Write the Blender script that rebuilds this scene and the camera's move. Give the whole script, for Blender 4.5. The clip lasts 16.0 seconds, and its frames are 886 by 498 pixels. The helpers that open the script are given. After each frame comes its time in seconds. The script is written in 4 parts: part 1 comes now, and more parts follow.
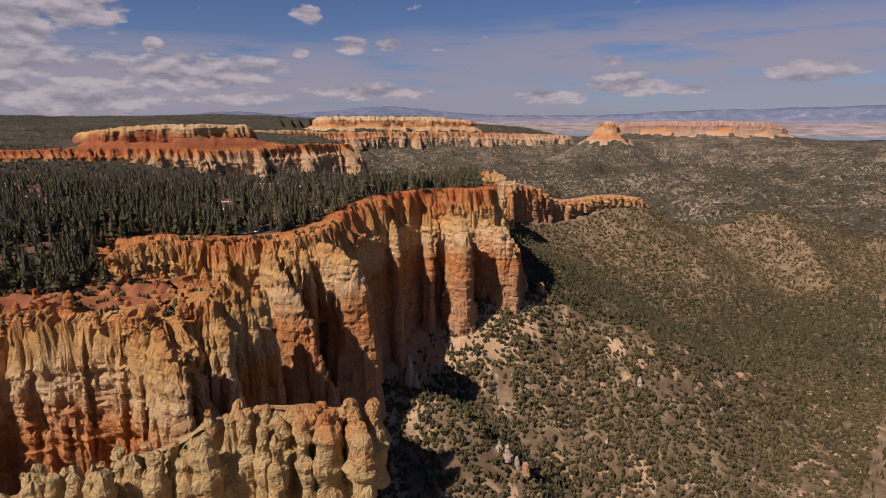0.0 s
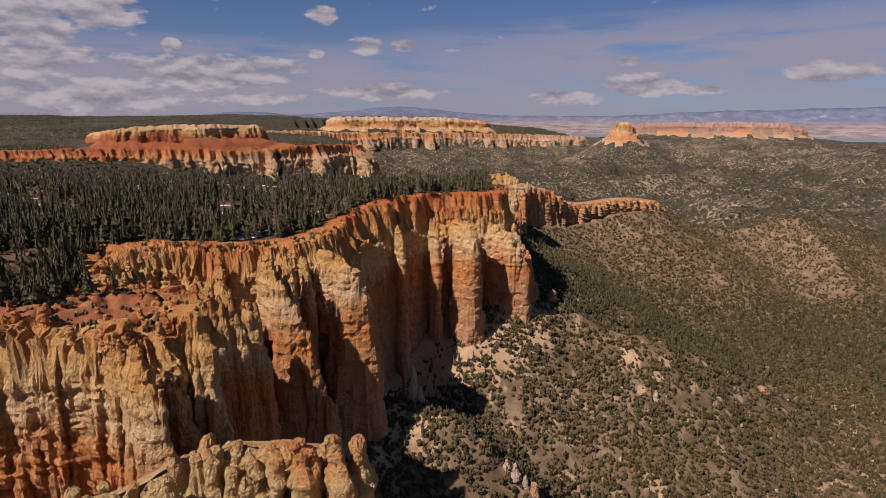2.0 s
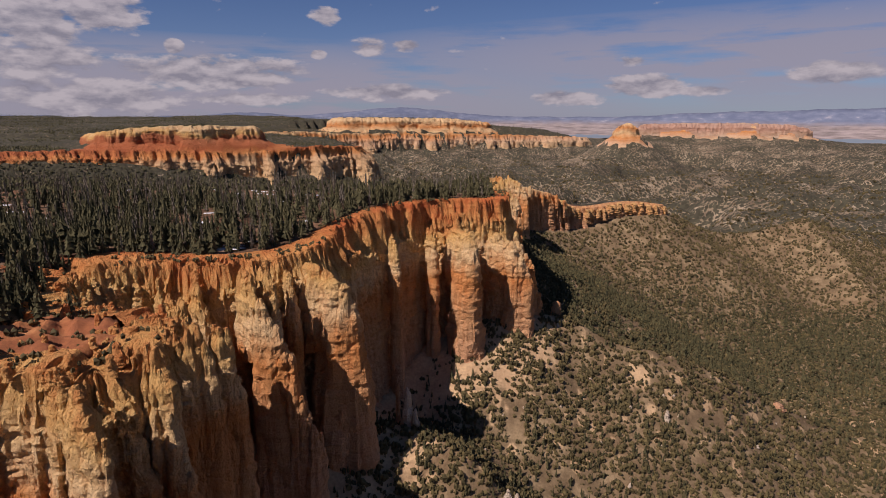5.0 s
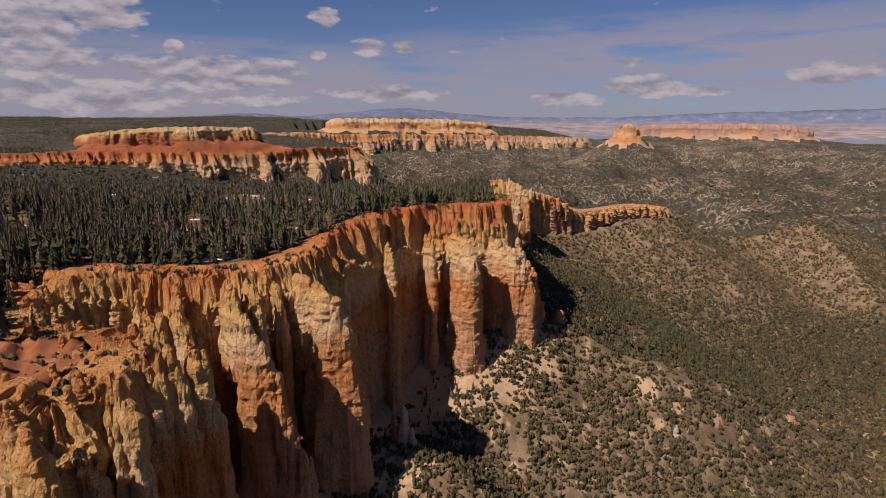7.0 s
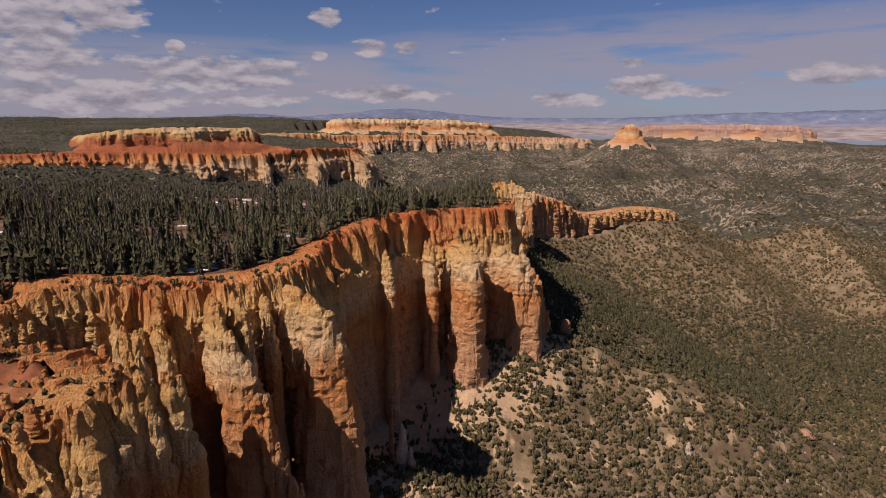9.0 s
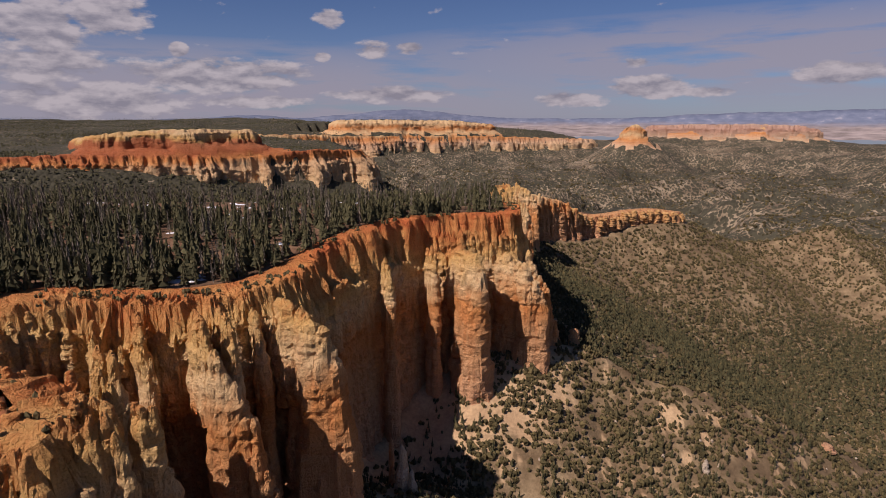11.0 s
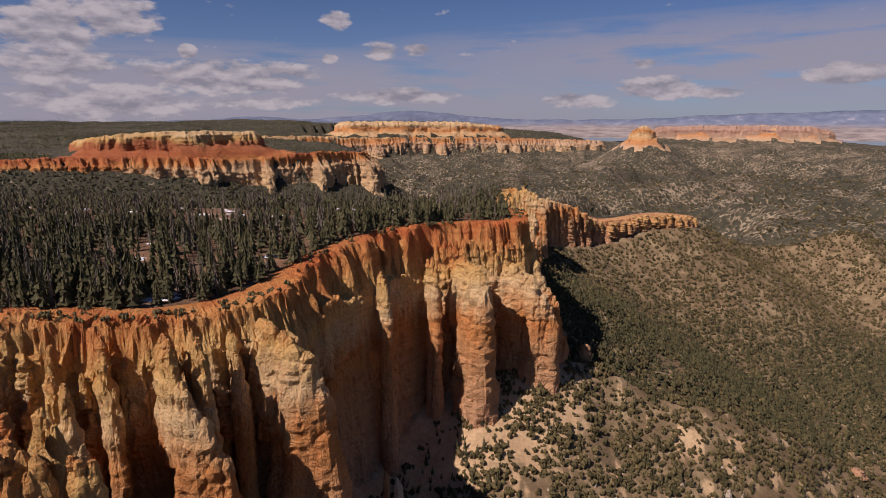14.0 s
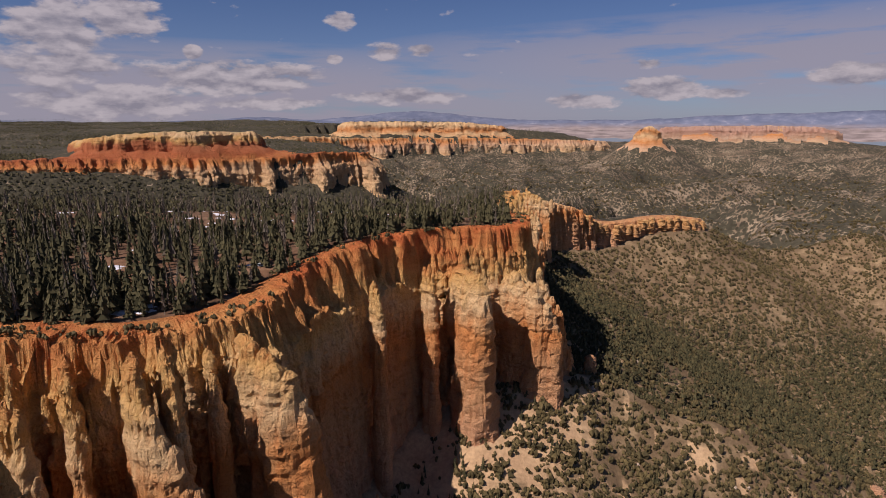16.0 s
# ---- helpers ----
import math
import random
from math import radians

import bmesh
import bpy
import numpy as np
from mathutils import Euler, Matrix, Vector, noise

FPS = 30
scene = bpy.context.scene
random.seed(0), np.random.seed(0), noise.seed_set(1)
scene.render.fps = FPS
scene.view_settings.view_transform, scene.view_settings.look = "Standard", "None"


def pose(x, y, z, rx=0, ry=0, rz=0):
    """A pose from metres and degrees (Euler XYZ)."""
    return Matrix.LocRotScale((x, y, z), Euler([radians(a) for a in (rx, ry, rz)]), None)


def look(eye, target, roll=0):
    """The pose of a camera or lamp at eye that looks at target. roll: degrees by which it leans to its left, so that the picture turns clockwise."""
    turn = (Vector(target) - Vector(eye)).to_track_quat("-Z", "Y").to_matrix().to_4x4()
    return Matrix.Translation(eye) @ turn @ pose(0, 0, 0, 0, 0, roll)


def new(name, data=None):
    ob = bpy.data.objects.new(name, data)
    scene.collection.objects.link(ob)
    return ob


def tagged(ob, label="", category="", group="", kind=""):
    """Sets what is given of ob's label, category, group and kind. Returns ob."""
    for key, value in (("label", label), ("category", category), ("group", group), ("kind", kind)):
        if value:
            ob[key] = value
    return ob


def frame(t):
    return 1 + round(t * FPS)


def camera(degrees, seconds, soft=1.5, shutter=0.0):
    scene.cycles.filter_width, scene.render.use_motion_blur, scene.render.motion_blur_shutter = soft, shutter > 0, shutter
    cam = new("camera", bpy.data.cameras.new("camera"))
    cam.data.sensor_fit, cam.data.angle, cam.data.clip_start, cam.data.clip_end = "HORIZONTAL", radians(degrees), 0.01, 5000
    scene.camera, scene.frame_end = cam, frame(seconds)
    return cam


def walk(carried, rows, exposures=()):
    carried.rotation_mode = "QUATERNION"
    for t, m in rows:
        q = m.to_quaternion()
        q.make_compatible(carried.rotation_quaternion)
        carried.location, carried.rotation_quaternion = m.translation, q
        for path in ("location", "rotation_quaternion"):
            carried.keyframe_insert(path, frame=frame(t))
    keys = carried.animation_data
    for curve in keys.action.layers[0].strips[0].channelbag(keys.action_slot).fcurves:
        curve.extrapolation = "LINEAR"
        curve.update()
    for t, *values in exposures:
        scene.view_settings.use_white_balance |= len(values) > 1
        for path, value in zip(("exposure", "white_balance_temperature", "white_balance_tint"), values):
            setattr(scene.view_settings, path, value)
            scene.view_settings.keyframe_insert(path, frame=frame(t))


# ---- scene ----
cam = camera(74.0, 16.0, soft=1.0)
walk(cam, [
    (0.0, pose(-9.06, -64.69, 298.49, 76.787, -0.028, -1.555)),
    (0.5, pose(-7.55, -60.31, 298.62, 76.798, -0.039, -0.895)),
    (1.0, pose(-6.19, -55.88, 298.75, 76.803, -0.039, -0.439)),
    (1.5, pose(-4.94, -51.38, 298.79, 76.818, -0.077, -0.299)),
    (2.0, pose(-3.97, -46.71, 298.87, 76.830, -0.111, -0.178)),
    (2.5, pose(-3.05, -42.35, 298.99, 76.835, -0.094, 0.009)),
    (3.0, pose(-2.42, -37.64, 298.83, 76.863, -0.098, 0.033)),
    (3.5, pose(-1.93, -33.03, 298.92, 76.868, -0.141, 0.048)),
    (4.0, pose(-1.48, -28.65, 299.24, 76.858, -0.153, 0.051)),
    (6.5, pose(-0.09, -4.91, 299.84, 76.960, -0.107, 0.005)),
    (7.0, pose(-0.00, -0.00, 300.00, 76.958, -0.111, 0.000)),
    (7.5, pose(0.06, 4.81, 300.08, 76.973, -0.123, 0.004)),
    (8.0, pose(0.05, 9.74, 300.29, 76.969, -0.144, 0.056)),
    (8.5, pose(0.03, 14.50, 300.27, 76.981, -0.148, 0.059)),
    (9.0, pose(0.12, 19.77, 300.16, 77.004, -0.142, 0.097)),
    (11.5, pose(0.72, 44.01, 299.94, 77.104, 0.136, 0.505)),
    (12.0, pose(1.09, 48.55, 300.03, 77.137, 0.189, 0.636)),
    (12.5, pose(1.49, 53.05, 299.98, 77.150, 0.204, 0.742)),
    (13.0, pose(2.05, 57.44, 300.02, 77.153, 0.185, 0.854)),
    (13.5, pose(2.62, 62.03, 300.02, 77.156, 0.192, 0.966)),
    (14.0, pose(3.44, 66.33, 299.90, 77.196, 0.124, 1.066)),
    (14.5, pose(4.18, 70.81, 299.75, 77.220, 0.132, 1.161)),
    (15.0, pose(4.94, 75.54, 299.76, 77.212, 0.134, 1.231)),
    (15.5, pose(5.93, 80.13, 299.68, 77.231, 0.123, 1.342)),
    (16.0, pose(6.73, 84.47, 299.53, 77.237, 0.137, 1.466)),
], exposures=[(0.0, -0.05, 6250, 25), (16.0, -0.05, 6250, 25)])

# ---- world and sun ----
SUN_AZ = Vector((-0.79, -0.61, 0.0)).normalized()      # towards the sun, in plan
SUN_EL = radians(48)
world = bpy.data.worlds.new("sky_world")
scene.world = world
world.use_nodes = True


# where the heaped clouds lie: bearing, height, half width, half height, in radians
CLOUD_BANKS = [(-0.585, 0.113, 0.082, 0.072), (-0.505, 0.141, 0.078, 0.048), (-0.579, 0.068, 0.088, 0.044), (-0.529, 0.022, 0.152, 0.039), (-0.359, 0.057, 0.18, 0.037),
               (-0.412, 0.094, 0.018, 0.014), (-0.188, 0.146, 0.032, 0.019), (-0.124, 0.101, 0.044, 0.019), (-0.061, 0.103, 0.029, 0.013), (-0.201, 0.089, 0.017, 0.009),
               (-0.09, 0.031, 0.132, 0.017), (-0.302, 0.02, 0.112, 0.013), (0.324, 0.041, 0.086, 0.023), (0.299, 0.078, 0.029, 0.011), (0.572, 0.055, 0.082, 0.02),
               (0.403, 0.033, 0.05, 0.011), (0.202, 0.023, 0.077, 0.016), (1.3, 0.12, 0.25, 0.06), (-1.4, 0.14, 0.3, 0.07), (2.4, 0.12, 0.35, 0.06)]


def sky_nodes():
    nt = world.node_tree
    nt.nodes.clear()
    n, l = nt.nodes.new, nt.links.new
    out, bg, sky = n("ShaderNodeOutputWorld"), n("ShaderNodeBackground"), n("ShaderNodeTexSky")
    sky.sky_type, sky.sun_disc = "NISHITA", False
    sky.sun_elevation = SUN_EL
    sky.sun_rotation = math.atan2(SUN_AZ.x, SUN_AZ.y)
    sky.altitude, sky.air_density, sky.dust_density, sky.ozone_density = 2400, 1.0, 0.2, 2.0
    bg.inputs["Strength"].default_value = 1.0

    def num(op, a, b=0.0, c=0.0):
        m = n("ShaderNodeMath")
        m.operation = op
        for i, v in enumerate((a, b, c)):
            if isinstance(v, (int, float)):
                m.inputs[i].default_value = v
            else:
                l(v, m.inputs[i])
        return m.outputs[0]

    def mix(fac, a, b):
        m = n("ShaderNodeMix")
        m.data_type = "RGBA"
        for sock, v in ((m.inputs[0], fac), (m.inputs[6], a), (m.inputs[7], b)):
            if isinstance(v, tuple):
                sock.default_value = (*v, 1)
            else:
                l(v, sock)
        return m.outputs[2]

    co, sep = n("ShaderNodeTexCoord"), n("ShaderNodeSeparateXYZ")
    l(co.outputs["Generated"], sep.inputs[0])
    az = num("ARCTAN2", sep.outputs[0], sep.outputs[1])
    el = num("ARCSINE", sep.outputs[2])

    def clouds(sx, sy, detail, lift, seed):
        v, t = n("ShaderNodeCombineXYZ"), n("ShaderNodeTexNoise")
        l(num("MULTIPLY", az, sx), v.inputs[0])
        l(num("MULTIPLY_ADD", el, sy, lift), v.inputs[1])
        v.inputs[2].default_value = seed
        l(v.outputs[0], t.inputs["Vector"])
        t.inputs["Scale"].default_value, t.inputs["Detail"].default_value, t.inputs["Roughness"].default_value = 1.0, detail, 0.56
        return t.outputs["Fac"]

    def bank(a, e, wa, we):
        """A soft oval of cloud: where it lies, and how wide and high it is, in radians."""
        da, de = num("DIVIDE", num("SUBTRACT", az, a), wa), num("DIVIDE", num("SUBTRACT", el, e), we)
        q = num("ADD", num("MULTIPLY", da, da), num("MULTIPLY", de, de))
        return num("MAXIMUM", num("SUBTRACT", 1.0, q), 0.0)

    heap = None
    for b in CLOUD_BANKS:
        k = bank(*b)
        heap = k if heap is None else num("MAXIMUM", heap, k)
    lump, above = clouds(19, 46, 10, 0.0, 2.0), clouds(19, 46, 10, 0.5, 2.0)
    billow = clouds(60, 120, 6, 0.0, 5.0)
    thick = num("ADD", num("MULTIPLY_ADD", heap, 1.0, -0.36), num("MULTIPLY", num("SUBTRACT", lump, 0.5), 2.3))
    thick = num("ADD", thick, num("MULTIPLY", num("SUBTRACT", billow, 0.5), 0.3))
    body = num("MINIMUM", num("SMOOTH_MAX", num("MULTIPLY", thick, 3.0), 0.0, 0.15), 0.96)
    light = num("MULTIPLY_ADD", num("SUBTRACT", lump, above), 3.4, 0.5)
    light = num("ADD", light, num("MULTIPLY", num("SUBTRACT", billow, 0.5), 0.9))
    light = num("MINIMUM", num("MAXIMUM", light, 0.0), 1.0)
    # thin high sheets, and a low layer that thickens to the horizon
    veil = clouds(4.5, 34, 8, 0.0, 9.0)
    band = num("MAXIMUM", bank(0.55, 0.08, 0.8, 0.075), num("MULTIPLY", bank(-0.4, 0.03, 0.8, 0.085), 1.1))
    veil = num("MULTIPLY", num("MINIMUM", num("MAXIMUM", num("MULTIPLY", num("SUBTRACT", veil, 0.36), 6.0), 0.0), 0.85), num("POWER", band, 0.7))
    sky_col = n("ShaderNodeVectorMath")
    sky_col.operation = "MULTIPLY"
    l(sky.outputs[0], sky_col.inputs[0])
    sky_col.inputs[1].default_value = (0.035, 0.043, 0.053)
    low = num("POWER", 2.718, num("DIVIDE", num("MAXIMUM", el, 0.0), -0.07))
    col = mix(num("MULTIPLY", low, 0.6), sky_col.outputs[0], (0.235, 0.25, 0.305))
    col = mix(veil, col, (0.31, 0.295, 0.325))
    col = mix(body, col, mix(light, (0.24, 0.235, 0.26), (0.46, 0.43, 0.42)))
    l(col, bg.inputs["Color"])
    l(bg.outputs[0], out.inputs["Surface"])


sky_nodes()
sun_data = bpy.data.lights.new("sun", "SUN")
sun_data.energy, sun_data.angle, sun_data.color = 5.0, radians(0.5), (1.0, 0.93, 0.82)
sun = new("sun", sun_data)
sun.matrix_world = look((0, 0, 0), -Vector((SUN_AZ.x * math.cos(SUN_EL), SUN_AZ.y * math.cos(SUN_EL), math.sin(SUN_EL))))

# ---- numeric helpers ----
rng = np.random.default_rng(7)


def lattice(ix, iy, iz, seed):
    """A pseudo random number in -1..1 for each whole-numbered place."""
    h = (ix.astype(np.int64) * 374761393 + iy.astype(np.int64) * 668265263 + iz.astype(np.int64) * 2147483647 + seed * 1274126177) & 0xFFFFFFFF
    h = ((h ^ (h >> 13)) * 1274126177) & 0xFFFFFFFF
    h = h ^ (h >> 16)
    return (h & 0xFFFFFF) / float(0x7FFFFF) - 1.0


def vnoise(x, y=0.0, z=0.0, seed=0):
    """Smooth value noise in -1..1."""
    x, y, z = np.broadcast_arrays(np.asarray(x, float), np.asarray(y, float), np.asarray(z, float))
    x0, y0, z0 = np.floor(x), np.floor(y), np.floor(z)
    fx, fy, fz = x - x0, y - y0, z - z0
    fx, fy, fz = [f * f * f * (f * (f * 6 - 15) + 10) for f in (fx, fy, fz)]
    out = 0.0
    for dx in (0, 1):
        wx = fx if dx else 1 - fx
        for dy in (0, 1):
            wy = fy if dy else 1 - fy
            for dz in (0, 1):
                wz = fz if dz else 1 - fz
                out = out + wx * wy * wz * lattice(x0 + dx, y0 + dy, z0 + dz, seed)
    return out


def fbm(x, y=0.0, z=0.0, seed=0, octaves=4):
    total, amp = 0.0, 0.5
    for o in range(octaves):
        total = total + amp * vnoise(x * 2.0 ** o, y * 2.0 ** o, z * 2.0 ** o, seed + 17 * o)
        amp *= 0.5
    return total


def smooth(a, b, x):
    f = np.clip((x - a) / (b - a), 0, 1)
    return f * f * (3 - 2 * f)


def smax(a, b, k):
    h = np.clip(0.5 + 0.5 * (a - b) / k, 0, 1)
    return b + (a - b) * h + k * h * (1 - h)


def curve_through(pts, step, closed=False):
    """A Catmull-Rom curve through rows of numbers, resampled at even steps in plan."""
    p = np.array(pts, float)
    p = np.vstack([p[-1:], p, p[:2]]) if closed else np.vstack([2 * p[:1] - p[1:2], p, 2 * p[-1:] - p[-2:-1]])
    rows = []
    for i in range(1, len(p) - 2):
        t = np.linspace(0, 1, 60, endpoint=False)[:, None]
        a, b, c, d = p[i - 1], p[i], p[i + 1], p[i + 2]
        rows.append(0.5 * (2 * b + (c - a) * t + (2 * a - 5 * b + 4 * c - d) * t ** 2 + (3 * b - a - 3 * c + d) * t ** 3))
    q = np.vstack(rows + [p[-2][None]])
    s = np.concatenate([[0], np.cumsum(np.hypot(*(q[1:, :2] - q[:-1, :2]).T))])
    u = np.arange(0, s[-1], step)
    return u, np.stack([np.interp(u, s, q[:, k]) for k in range(q.shape[1])], 1)


def line_distance(x, y, pts):
    """Distance in plan to a polyline, and the polyline's third number at the nearest place."""
    best, val = np.full(np.shape(x), 1e9), np.zeros(np.shape(x))
    for a, b in zip(pts[:-1], pts[1:]):
        ex, ey = b[0] - a[0], b[1] - a[1]
        t = np.clip(((x - a[0]) * ex + (y - a[1]) * ey) / (ex * ex + ey * ey), 0, 1)
        d = np.hypot(x - a[0] - t * ex, y - a[1] - t * ey)
        near = d < best
        best = np.where(near, d, best)
        val = np.where(near, a[2] + t * (b[2] - a[2]), val)
    return best, val


def soft_value(x, y, pts, step=14.0):
    """The polyline's third number, blended smoothly over its near stretch."""
    _, q = curve_through(pts, step)
    top, low = np.zeros(np.shape(x)), np.zeros(np.shape(x))
    for p in q:
        w = 1.0 / ((x - p[0]) ** 2 + (y - p[1]) ** 2 + 60.0) ** 2
        top, low = top + w * p[2], low + w
    return top / low


def inside(x, y, pts):
    odd = np.zeros(np.shape(x), bool)
    for a, b in zip(pts, pts[1:] + pts[:1]):
        if a[1] == b[1]:
            continue
        cross = (a[1] > y) != (b[1] > y)
        odd ^= cross & (x < (b[0] - a[0]) * (y - a[1]) / (b[1] - a[1]) + a[0])
    return odd


def signed(x, y, pts):
    """Distance in plan to a closed outline, positive inside, and the outline's third number near there."""
    d, v = line_distance(x, y, pts + pts[:1])
    return np.where(inside(x, y, pts), d, -d), v


def mesh_of(name, verts, faces, material, smooth_faces=True):
    """A mesh out of arrays; faces all have the same number of corners."""
    me = bpy.data.meshes.new(name)
    verts, faces = np.asarray(verts, np.float32), np.asarray(faces, np.int32)
    me.vertices.add(len(verts))
    me.vertices.foreach_set("co", verts.ravel())
    n, k = faces.shape
    me.loops.add(n * k)
    me.loops.foreach_set("vertex_index", faces.ravel())
    me.polygons.add(n)
    me.polygons.foreach_set("loop_start", np.arange(0, n * k, k, dtype=np.int32))
    me.polygons.foreach_set("use_smooth", np.full(n, smooth_faces))
    me.materials.append(material)
    me.update(calc_edges=True)
    return me


def grid_faces(rows, cols, wrap=False):
    i = np.arange(rows * cols).reshape(rows, cols)
    if wrap:
        i = np.hstack([i, i[:, :1]])
    return np.stack([i[:-1, :-1], i[:-1, 1:], i[1:, 1:], i[1:, :-1]], -1).reshape(-1, 4)


# ---- the plan: outlines as x, y, height of the wall's top, height of its foot ----
WALL = [(-420, 30, 228, 150), (-260, 82, 228, 150), (-190, 122, 226, 150), (-138, 136, 223, 138), (-104, 140, 224, 120), (-93, 162, 225, 112), (-92, 188, 224, 112),
        (-112, 208, 222, 118), (-152, 224, 220, 152), (-166, 250, 222, 158), (-146, 266, 224, 140), (-114, 267, 223, 122), (-88, 279, 222, 118), (-66, 302, 223, 126),
        (-48, 340, 226, 108), (-28, 376, 226, 116), (-8, 402, 223, 129), (16, 413, 218, 143), (46, 424, 212, 143), (63, 446, 205, 143),
        (60, 500, 204, 160), (54, 560, 206, 170), (62, 640, 211, 164), (82, 755, 214, 150), (118, 797, 195, 133), (165, 832, 182, 130), (210, 867, 154, 126),
        (290, 907, 157, 138), (350, 927, 153, 138), (372, 952, 142, 130)]
GREAT = [(10, 411, 14, 8.0, 0.0, 0.10), (44, 423, 14, 11, 0.0, 0.15)]
# the buttresses that stand before it: half width, then x, y and height along each crest
BUTTRESS = [(5.0, (-4, 416, 225), (18, 423, 224), (44, 433, 220), (58, 452, 213)), (5.5, (36, 462, 221), (50, 492, 216), (48, 540, 214)), (5.0, (8, 432, 228), (30, 444, 227), (44, 470, 224)),
            (6.5, (-102, 264, 222), (-91, 248, 222), (-75, 243, 190), (-63, 239, 150)), (4.5, (-96, 272, 222), (-85, 256, 222), (-82, 253, 206)),
            (7.6, (-76, 292, 222), (-60, 276, 218), (-49, 276, 204), (-45, 276, 164)), (4.2, (-84, 282, 221), (-78, 274, 211)),
            (4.0, (-36, 362, 224), (-30, 356, 216)), (4.0, (-12, 397, 222), (-6, 390, 214)),
            (8.6, (6, 408, 219), (12, 396, 218), (18, 386, 211), (17, 379, 165)), (8.0, (38, 424, 212), (50, 412, 206), (59, 406, 192), (63, 404, 165)), (6.0, (58, 440, 206), (70, 431, 184), (76, 428, 160)),
            (6.0, (-106, 184, 224), (-92, 187, 224), (-83, 190, 220), (-78, 191, 180)), (5.0, (-103, 172, 224), (-86, 177, 223), (-82, 177, 190)), (5.5, (-106, 160, 225), (-90, 153, 224), (-83, 150, 195), (-77, 148, 160)),
            (6.0, (-112, 140, 223), (-96, 126, 221), (-91, 119, 190), (-87, 114, 150)), (5.0, (-122, 146, 221), (-111, 137, 216), (-106, 128, 186), (-103, 122, 155)), (6.0, (-144, 160, 221), (-137, 151, 215), (-134, 142, 190), (-132, 135, 160)),
            (6.0, (-162, 156, 225), (-155, 147, 223), (-151, 138, 195), (-149, 130, 165)), (6.0, (-184, 138, 225), (-174, 124, 214), (-169, 115, 185)), (5.0, (-128, 241, 218), (-117, 232, 214), (-110, 228, 190)),
            (4.5, (-128, 269, 222), (-121, 259, 212), (-117, 254, 188)), (4.5, (-144, 264, 220), (-138, 252, 204)), (5.0, (-112, 214, 222), (-103, 212, 208), (-96, 213, 180)),
            (6.5, (46, 520, 207), (64, 512, 198), (72, 508, 180)), (6.5, (44, 572, 210), (66, 560, 202), (76, 555, 180)), (6.5, (48, 624, 214), (72, 612, 207), (82, 606, 185)), (6.5, (58, 690, 216), (82, 680, 207), (94, 674, 185)), (6.5, (72, 742, 219), (98, 730, 210), (108, 722, 185))]
# stretches where the wall stands back smooth between its great buttresses: x, y, half length
CALM = [(-42, 352, 30), (-20, 388, 24), (30, 418, 16)]
BACK = [(340, 985, 140), (240, 962, 145), (130, 885, 185), (50, 800, 205), (-10, 690, 211), (-60, 610, 214), (-160, 590, 220), (-330, 640, 224), (-520, 720, 226), (-900, 800, 230),
        (-2500, 300, 240), (-2500, -1500, 240), (-700, -700, 235)]
MESA = [(-1500, 760, 226, 212), (-900, 1000, 222, 206), (-700, 1150, 220, 190), (-520, 1260, 212, 162), (-420, 1330, 206, 138), (-317, 1400, 214, 138),
        (-240, 1470, 212, 125), (-195, 1540, 206, 118), (-210, 1680, 200, 118)]
MESA_BACK = [(-330, 1850, 220), (-600, 2100, 225), (-1600, 2100, 235), (-2400, 1300, 235)]
CROWN = [(-820, 1330, 244, 232), (-720, 1236, 255, 236), (-650, 1262, 261, 240), (-590, 1290, 264, 242), (-530, 1318, 265, 242), (-490, 1372, 263, 240), (-440, 1420, 261, 238), (-470, 1500, 250, 236), (-640, 1560, 246, 234), (-800, 1470, 242, 232)]
FAR = [(-900, 2750, 205, 130), (-640, 2900, 200, 115), (-480, 2990, 190, 100), (-192, 3170, 184, 96), (150, 3290, 178, 94), (450, 3380, 168, 92), (700, 3440, 160, 98), (879, 3560, 150, 100), (900, 3660, 140, 100)]
FAR_BACK = [(700, 3900, 190), (200, 4300, 220), (-1200, 4300, 250), (-1500, 3200, 230)]
FARCROWN = [(-640, 3340, 258, 228), (-585, 3205, 264, 230), (-530, 3150, 267, 232), (-400, 3205, 265, 232), (-260, 3235, 266, 230), (-110, 3330, 262, 228), (20, 3345, 262, 226), (150, 3420, 252, 226), (260, 3480, 238, 216), (200, 3650, 240, 218), (-560, 3700, 250, 222)]
EAST = [(1320, 4066, 205, 168), (1450, 4039, 222, 172), (1640, 4002, 226, 170), (1910, 3919, 228, 168), (2160, 3846, 226, 164), (2320, 3818, 205, 160), (2380, 3910, 200, 160), (2000, 4094, 222, 170), (1450, 4195, 218, 170)]
BUTTE = [(868, 3020, 216, 192), (905, 2986, 240, 196), (945, 2976, 244, 196), (985, 3004, 228, 194), (992, 3056, 222, 192), (935, 3082, 236, 194), (878, 3064, 224, 192)]
SPUR = [(20, 404, 143), (60, 414, 144), (93, 434, 139), (130, 421, 125), (184, 418, 110), (244, 436, 82), (285, 436, 58), (400, 470, 5), (600, 520, -60)]
RIDGE = [(62, 530, 166), (72, 640, 163), (90, 740, 148), (125, 800, 137), (210, 870, 128), (350, 940, 142), (470, 1010, 96), (560, 1032, 88), (658, 1040, 110), (760, 1070, 82), (1050, 1180, 50)]
FAN = [(-70, 285, 122), (-24, 296, 118), (10, 281, 111), (41, 268, 85), (85, 240, 48)]
SPUR2 = [(351, 945, 138), (385, 850, 74), (440, 760, 24)]
